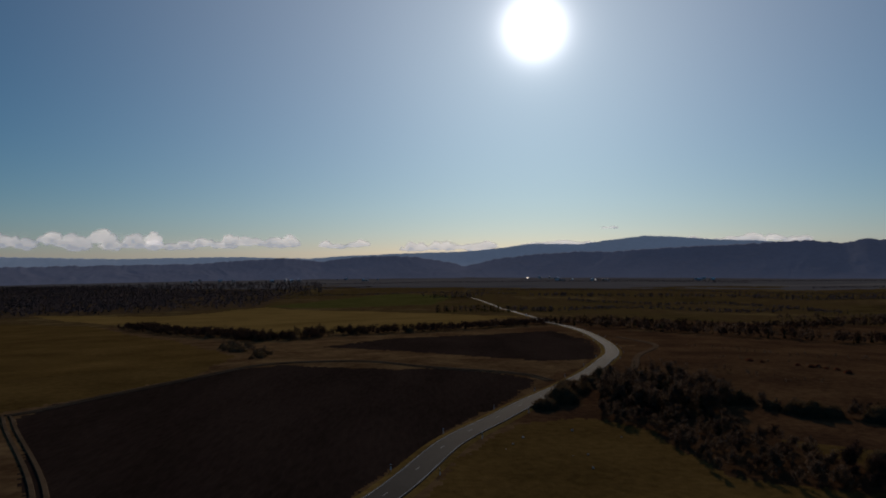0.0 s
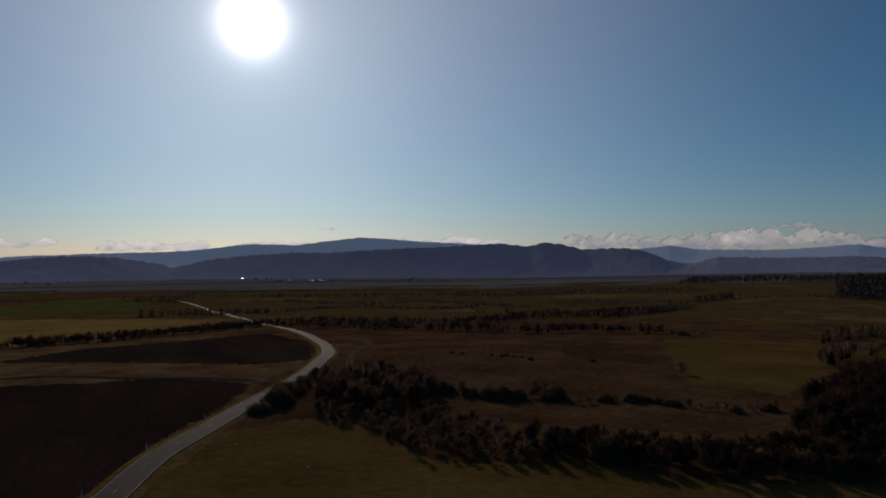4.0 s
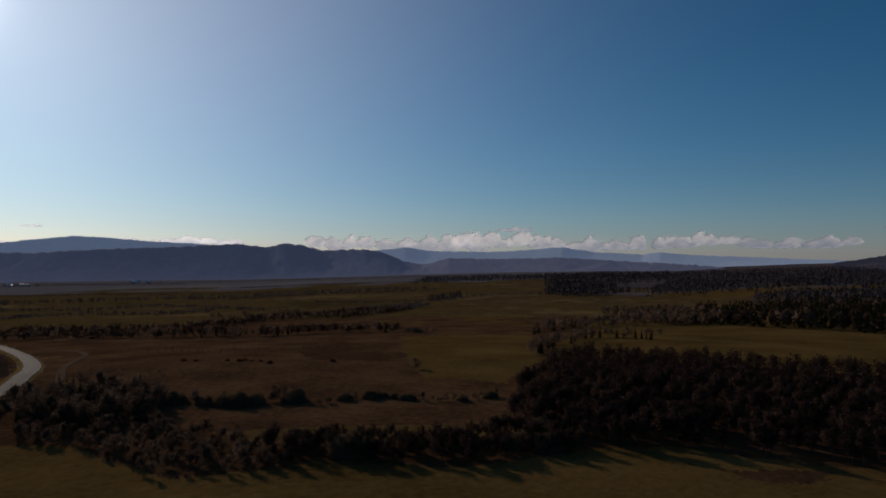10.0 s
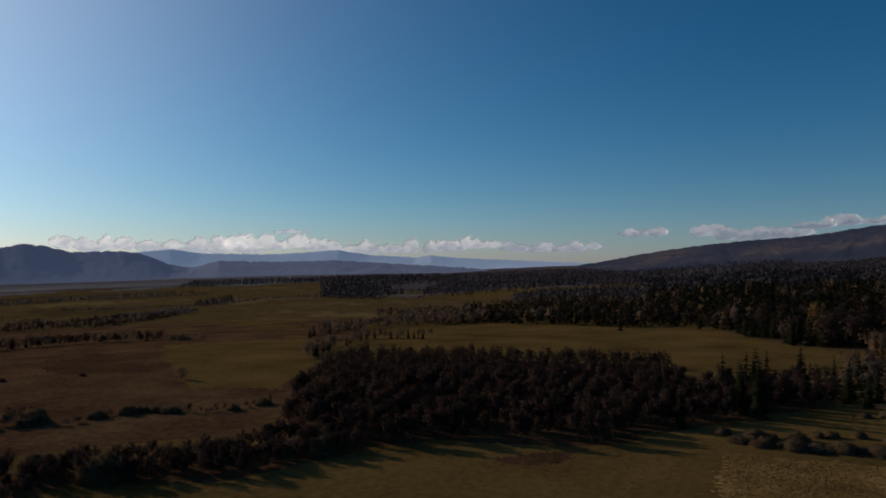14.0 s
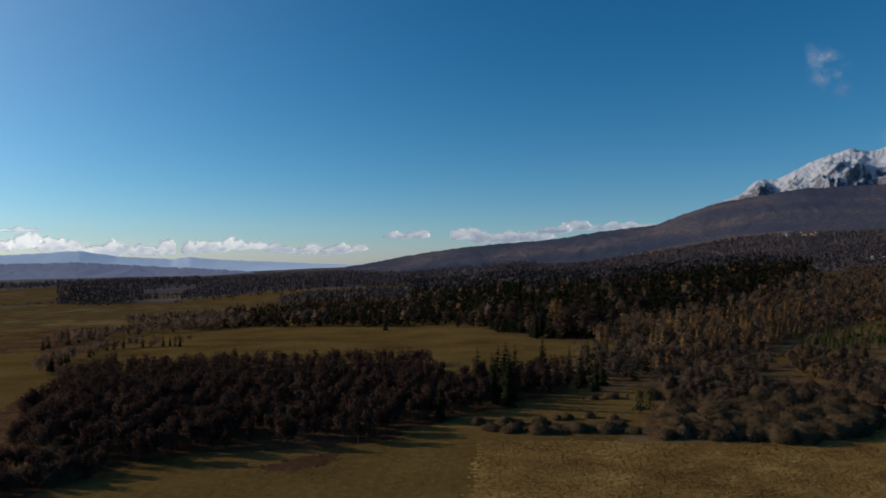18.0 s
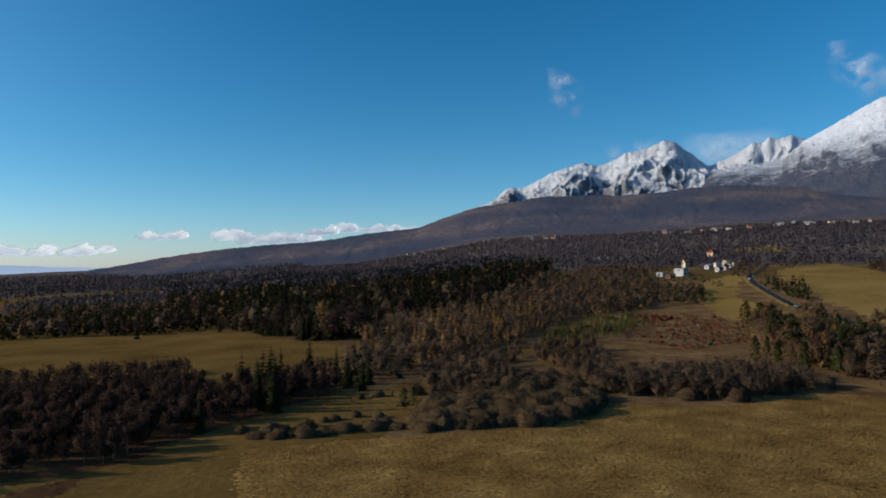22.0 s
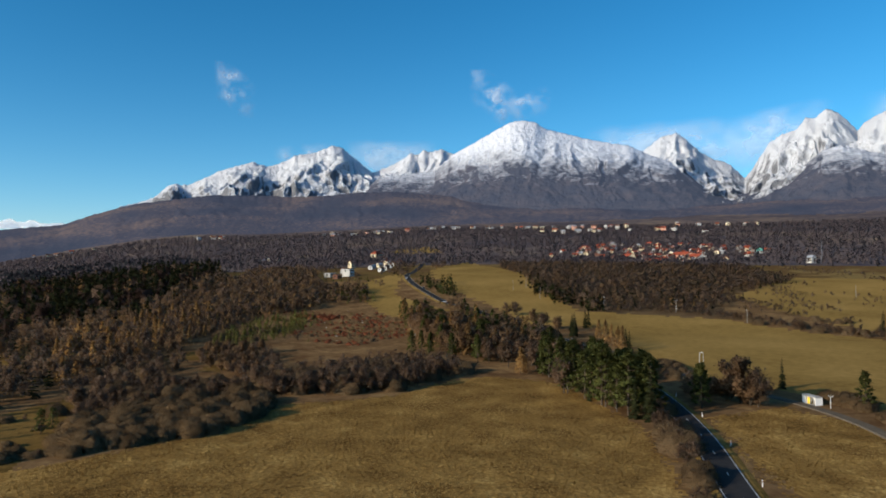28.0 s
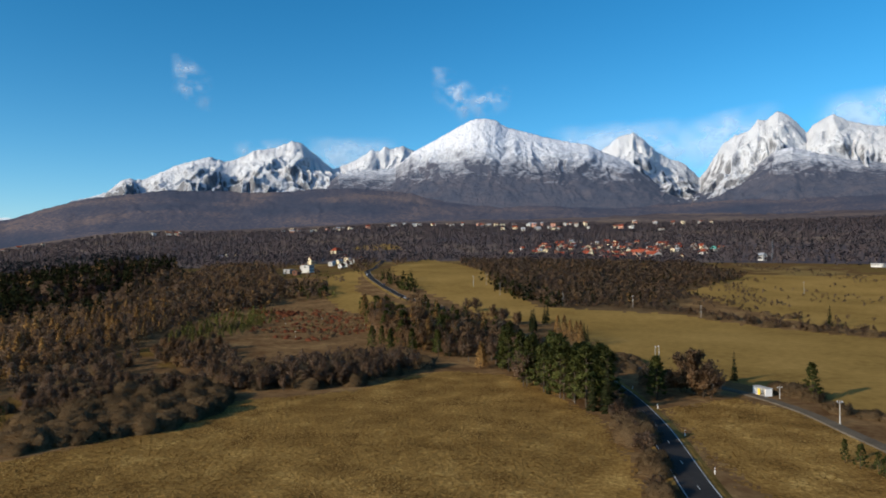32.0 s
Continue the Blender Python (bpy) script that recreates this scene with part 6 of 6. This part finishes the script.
def loft(name, sections, m):
    """A shell through cross-sections (x, half width, low, high), closed at both ends."""
    v, f = [], []
    for x, w, a, b in sections:
        v += [(x, -w, a), (x, -w * 1.02, a + (b - a) * 0.55), (x, -w * 0.86, b), (x, w * 0.86, b), (x, w * 1.02, a + (b - a) * 0.55), (x, w, a)]
    for k in range(len(sections) - 1):
        f += [(6 * k + i, 6 * k + (i + 1) % 6, 6 * k + 6 + (i + 1) % 6, 6 * k + 6 + i) for i in range(6)]
    n = 6 * len(sections)
    return mesh(name, v, f + [(5, 4, 3, 2, 1, 0), tuple(range(n - 6, n))], [m])


def car(s, off, paint, turned):
    """A car on the road: body, glazed cabin, four wheels with rims, lamps."""
    x, y, a, z = on_road(s, off)
    root = tagged(new("car"), paint + " passenger car on the asphalt road", "car", group="cars on the road")
    root.matrix_world = pose(x, y, z + 0.38, 0, 0, a + turned)
    part("body", loft("body", [(-2.15, 0.78, 0.35, 0.75), (-2.0, 0.85, 0.24, 0.92), (-0.9, 0.88, 0.2, 0.95), (0.9, 0.88, 0.2, 0.92), (1.9, 0.84, 0.22, 0.78), (2.15, 0.74, 0.32, 0.62)], CARPAINT[paint]), root)
    cabin = part("cabin", loft("cabin", [(-1.75, 0.74, 0.9, 0.96), (-1.2, 0.74, 0.9, 1.4), (0.1, 0.75, 0.9, 1.45), (1.05, 0.76, 0.88, 0.95)], PANE), root, "dark glazed cabin")
    part("roof", loft("roof", [(-1.25, 0.63, 1.39, 1.43), (-0.5, 0.65, 1.43, 1.48), (0.15, 0.64, 1.43, 1.47)], CARPAINT[paint]), cabin)
    for wx in (-1.3, 1.35):
        for wy in (-0.8, 0.8):
            v, f = tube([(0, -0.1, 0), (0, -0.08, 0), (0, 0.08, 0), (0, 0.1, 0)], [0.26, 0.31, 0.31, 0.26], 14)
            w = part("wheel", mesh("wheel", v, f, [TYRE]), root)
            w.location = (wx, wy, 0.31)
            v, f = tube([(0, -0.105, 0), (0, -0.1, 0), (0, 0.1, 0), (0, 0.105, 0)], [0.02, 0.19, 0.19, 0.02], 10)
            part("rim", mesh("rim", v, f, [STEEL]), w)
    for wy in (-0.6, 0.6):
        lamp = part("headlight", box_mesh("headlight", 0.1, 0.3, 0.14, WHITE, 0.02), root)
        lamp.location = (2.08, wy, 0.52)
        lamp = part("tail_light", box_mesh("tail_light", 0.08, 0.26, 0.16, AMBER, 0.02), root)
        lamp.location = (-2.1, wy, 0.66)


def along(x, y):
    return S_ROAD[np.argmin(np.hypot(road_line[:, 0] - x, road_line[:, 1] - y))]


for x, y, off, paint, turned in ((259, -254, 1.5, "white", 0), (371, -296, 1.5, "silver", 0), (444, -324, -1.4, "dark", 180), (519, -368, 1.5, "white", 0), (84, 600, 1.5, "silver", 0), (84, 690, -1.4, "white", 180)):
    car(along(x, y), off, paint, turned)


def pole(name, x, y, h, label, twin=False):
    """A power pole: tapered shaft, crossarm with insulators."""
    root = tagged(new(name), label, "pole", group="power poles")
    root.matrix_world = pose(x, y, ground_z(x, y) - 0.3, 0, 0, 40)
    for dx in ((-0.7, 0.7) if twin else (0.0,)):
        v, f = tube([(dx, 0, 0), (dx * 0.9, 0, h * 0.5), (dx * 0.8, 0, h)], [0.12, 0.1, 0.07], 10)
        part("shaft", mesh("shaft", v, f, [CONCRETE]), root)
    arm = part("crossarm", box_mesh("crossarm", 1.2, 0.1, 0.1, STEEL, 0.01), root)
    arm.location = (0, 0, h - 0.45)
    for dx in (-0.5, 0.0, 0.5):
        v, f = tube([(0, 0, 0), (0, 0, 0.08), (0, 0, 0.2), (0, 0, 0.26)], [0.03, 0.07, 0.06, 0.02], 8)
        i = part("insulator", mesh("insulator", v, f, [WHITE]), arm)
        i.location = (dx, 0, 0.12)
    return root


for x, y, h, twin in ((131, -214, 5.5, 1), (55, -161, 5.4, 0), (75, -179, 3.6, 0), (344, -357, 9, 0), (276, -343, 9, 0), (388, -373, 8.5, 0), (243, -370, 8, 0), (194, -362, 7, 0), (209, -543, 9, 0), (393, -392, 8.5, 0), (60, -345, 8.5, 0)):
    pole("power_pole", x, y, h, "twin-legged pale concrete power pole" if twin else "slim pale concrete power pole in the meadow", bool(twin))

# the mast by the white building
mast = tagged(new("radio_mast"), "tall slim steel lattice mast", "mast")
mast.matrix_world = pose(372, -870, ground_z(372, -870), 0, 0, 0)
for a in (0, 120, 240):
    c, d = math.cos(radians(a)), math.sin(radians(a))
    v, f = tube([(c * 1.1, d * 1.1, 0), (c * 0.3, d * 0.3, 26)], [0.14, 0.08], 5)
    part("leg", mesh("leg", v, f, [STEEL]), mast)
for k in range(12):
    a0, a1 = radians(120 * (k % 3)), radians(120 * ((k + 1) % 3))
    r0, r1 = 1.1 - 0.8 * k / 12, 1.1 - 0.8 * (k + 1) / 12
    v, f = tube([(math.cos(a0) * r0, math.sin(a0) * r0, 26 * k / 12), (math.cos(a1) * r1, math.sin(a1) * r1, 26 * (k + 1) / 12)], [0.06, 0.06], 4)
    part("brace", mesh("brace", v, f, [STEEL]), mast)

# the shelter by the lane
shelter = tagged(new("roadside_shelter"), "small white roadside shelter with a yellow panel", "shelter")
shelter.matrix_world = pose(80.5, -181.5, ground_z(80.5, -181.5), 0, 0, -28) @ Matrix.Scale(0.78, 4)
for nm, size, loc, m in (("back_wall", (6.2, 0.18, 2.5), (0, -1.3, 0), WHITE), ("side_wall", (0.18, 2.4, 2.5), (-3.0, 0, 0), WHITE), ("side_wall", (0.18, 2.4, 2.5), (3.0, 0, 0), WHITE),
                         ("divider", (0.16, 2.3, 2.4), (0.9, 0, 0), WHITE), ("panel", (1.1, 0.12, 2.0), (0.1, 1.15, 0.15), YELLOW), ("panel", (1.5, 0.12, 2.2), (2.0, 1.15, 0.1), WHITE),
                         ("roof", (6.5, 2.8, 0.16), (0, 0, 2.5), CONCRETE), ("bench", (3.4, 0.5, 0.12), (-1.2, -0.9, 0.45), WOODPOLE), ("plinth", (6.6, 2.9, 0.5), (0, 0, -0.42), CONCRETE)):
    o = part(nm, box_mesh(nm, *size, m, 0.02), shelter)
    o.location = loc

# rubble on the heath and pale stones in the meadow
g = np.random.default_rng(9)


def stone(r, m):
    bm = bmesh.new()
    bmesh.ops.create_icosphere(bm, subdivisions=1, radius=r)
    for v in bm.verts:
        v.co *= g.uniform(0.7, 1.25)
        v.co.z *= 0.6
    me = bpy.data.meshes.new("stone")
    bm.to_mesh(me)
    bm.free()
    me.materials.append(m)
    return me


ROCK = material("pale_stone", [(0.3, 0.28, 0.25), (0.42, 0.4, 0.36), (0.5, 0.48, 0.45)], 0.4, 2, bump=0.02, vary=0.2)
stones = [stone(0.24, ROCK), stone(0.32, ROCK), stone(0.18, ROCK)]
for poly, n, lab in (([(384, -184), (387, -225), (330, -228), (275, -200), (263, -169), (293, -143)], 26, "pale weathered boulder on the heath"), ([(0, 112), (16, 140), (35, 148), (45, 120), (20, 106)], 8, "pale stone lying in the meadow")):
    p = scatter(poly, 7, 90)
    for k in g.permutation(len(p))[:n]:
        x, y = p[k]
        o = tagged(new("boulder", stones[g.integers(3)]), lab, "stone", group="boulders")
        o.matrix_world = Matrix.LocRotScale((x, y, ground_z(x, y) + 0.1), Euler((0, 0, g.uniform(0, 6))), (g.uniform(0.6, 1.3),) * 3)


def tufts(name, poly, spacing, m, seed, label, size=0.25):
    """Dry tussocks of grass over a meadow."""
    p = scatter(poly, spacing, seed)
    g = np.random.default_rng(seed)
    z = relief(p[:, 0], p[:, 1])
    n = 5
    base = np.repeat(np.column_stack([p, z]), n, 0)
    base[:, :2] += g.normal(0, 0.16, (len(base), 2))
    way = g.normal(0, 1, (len(base), 3))
    way[:, 2] = 0.7 * np.hypot(way[:, 0], way[:, 1])
    way = unit(way)
    side = unit(np.column_stack([way[:, 1], -way[:, 0], way[:, 0] * 0])) * g.uniform(0.06, 0.14, len(base))[:, None]
    tip = base + way * (size * g.uniform(0.6, 1.3, len(base)))[:, None]
    v = np.stack([base - side, base + side, tip], 1).reshape(-1, 3)
    return tagged(new(name, mesh(name, v, np.arange(len(v)).reshape(-1, 3), [m], smooth=True, normals=np.tile((0.0, 0.0, 1.0), (len(v), 1)))), label, "grass", kind="stuff")


TUFT = material("dry_tussock", [(0.15, 0.088, 0.028), (0.26, 0.157, 0.05), (0.42, 0.27, 0.09)], 0.6, 16, vary=0.25)
tufts("tussocks", [(107, 10), (142, 12), (145, -32), (148, -46), (155, -65), (165, -78), (161, -88), (156, -105), (160, -120), (164, -136), (161, -148), (145, -153), (127, -146), (107, -134), (92, -127), (72, -106), (62, -70), (100, -20)], 0.68, TUFT, 1, "dry straw-coloured tussocks of the mown meadow")
tufts("tussocks", [(88, -147), (83, -172), (64, -165), (43, -148), (20, -110), (58, -110), (72, -125)], 0.9, TUFT, 2, "dry tussocks in the field beside the road")
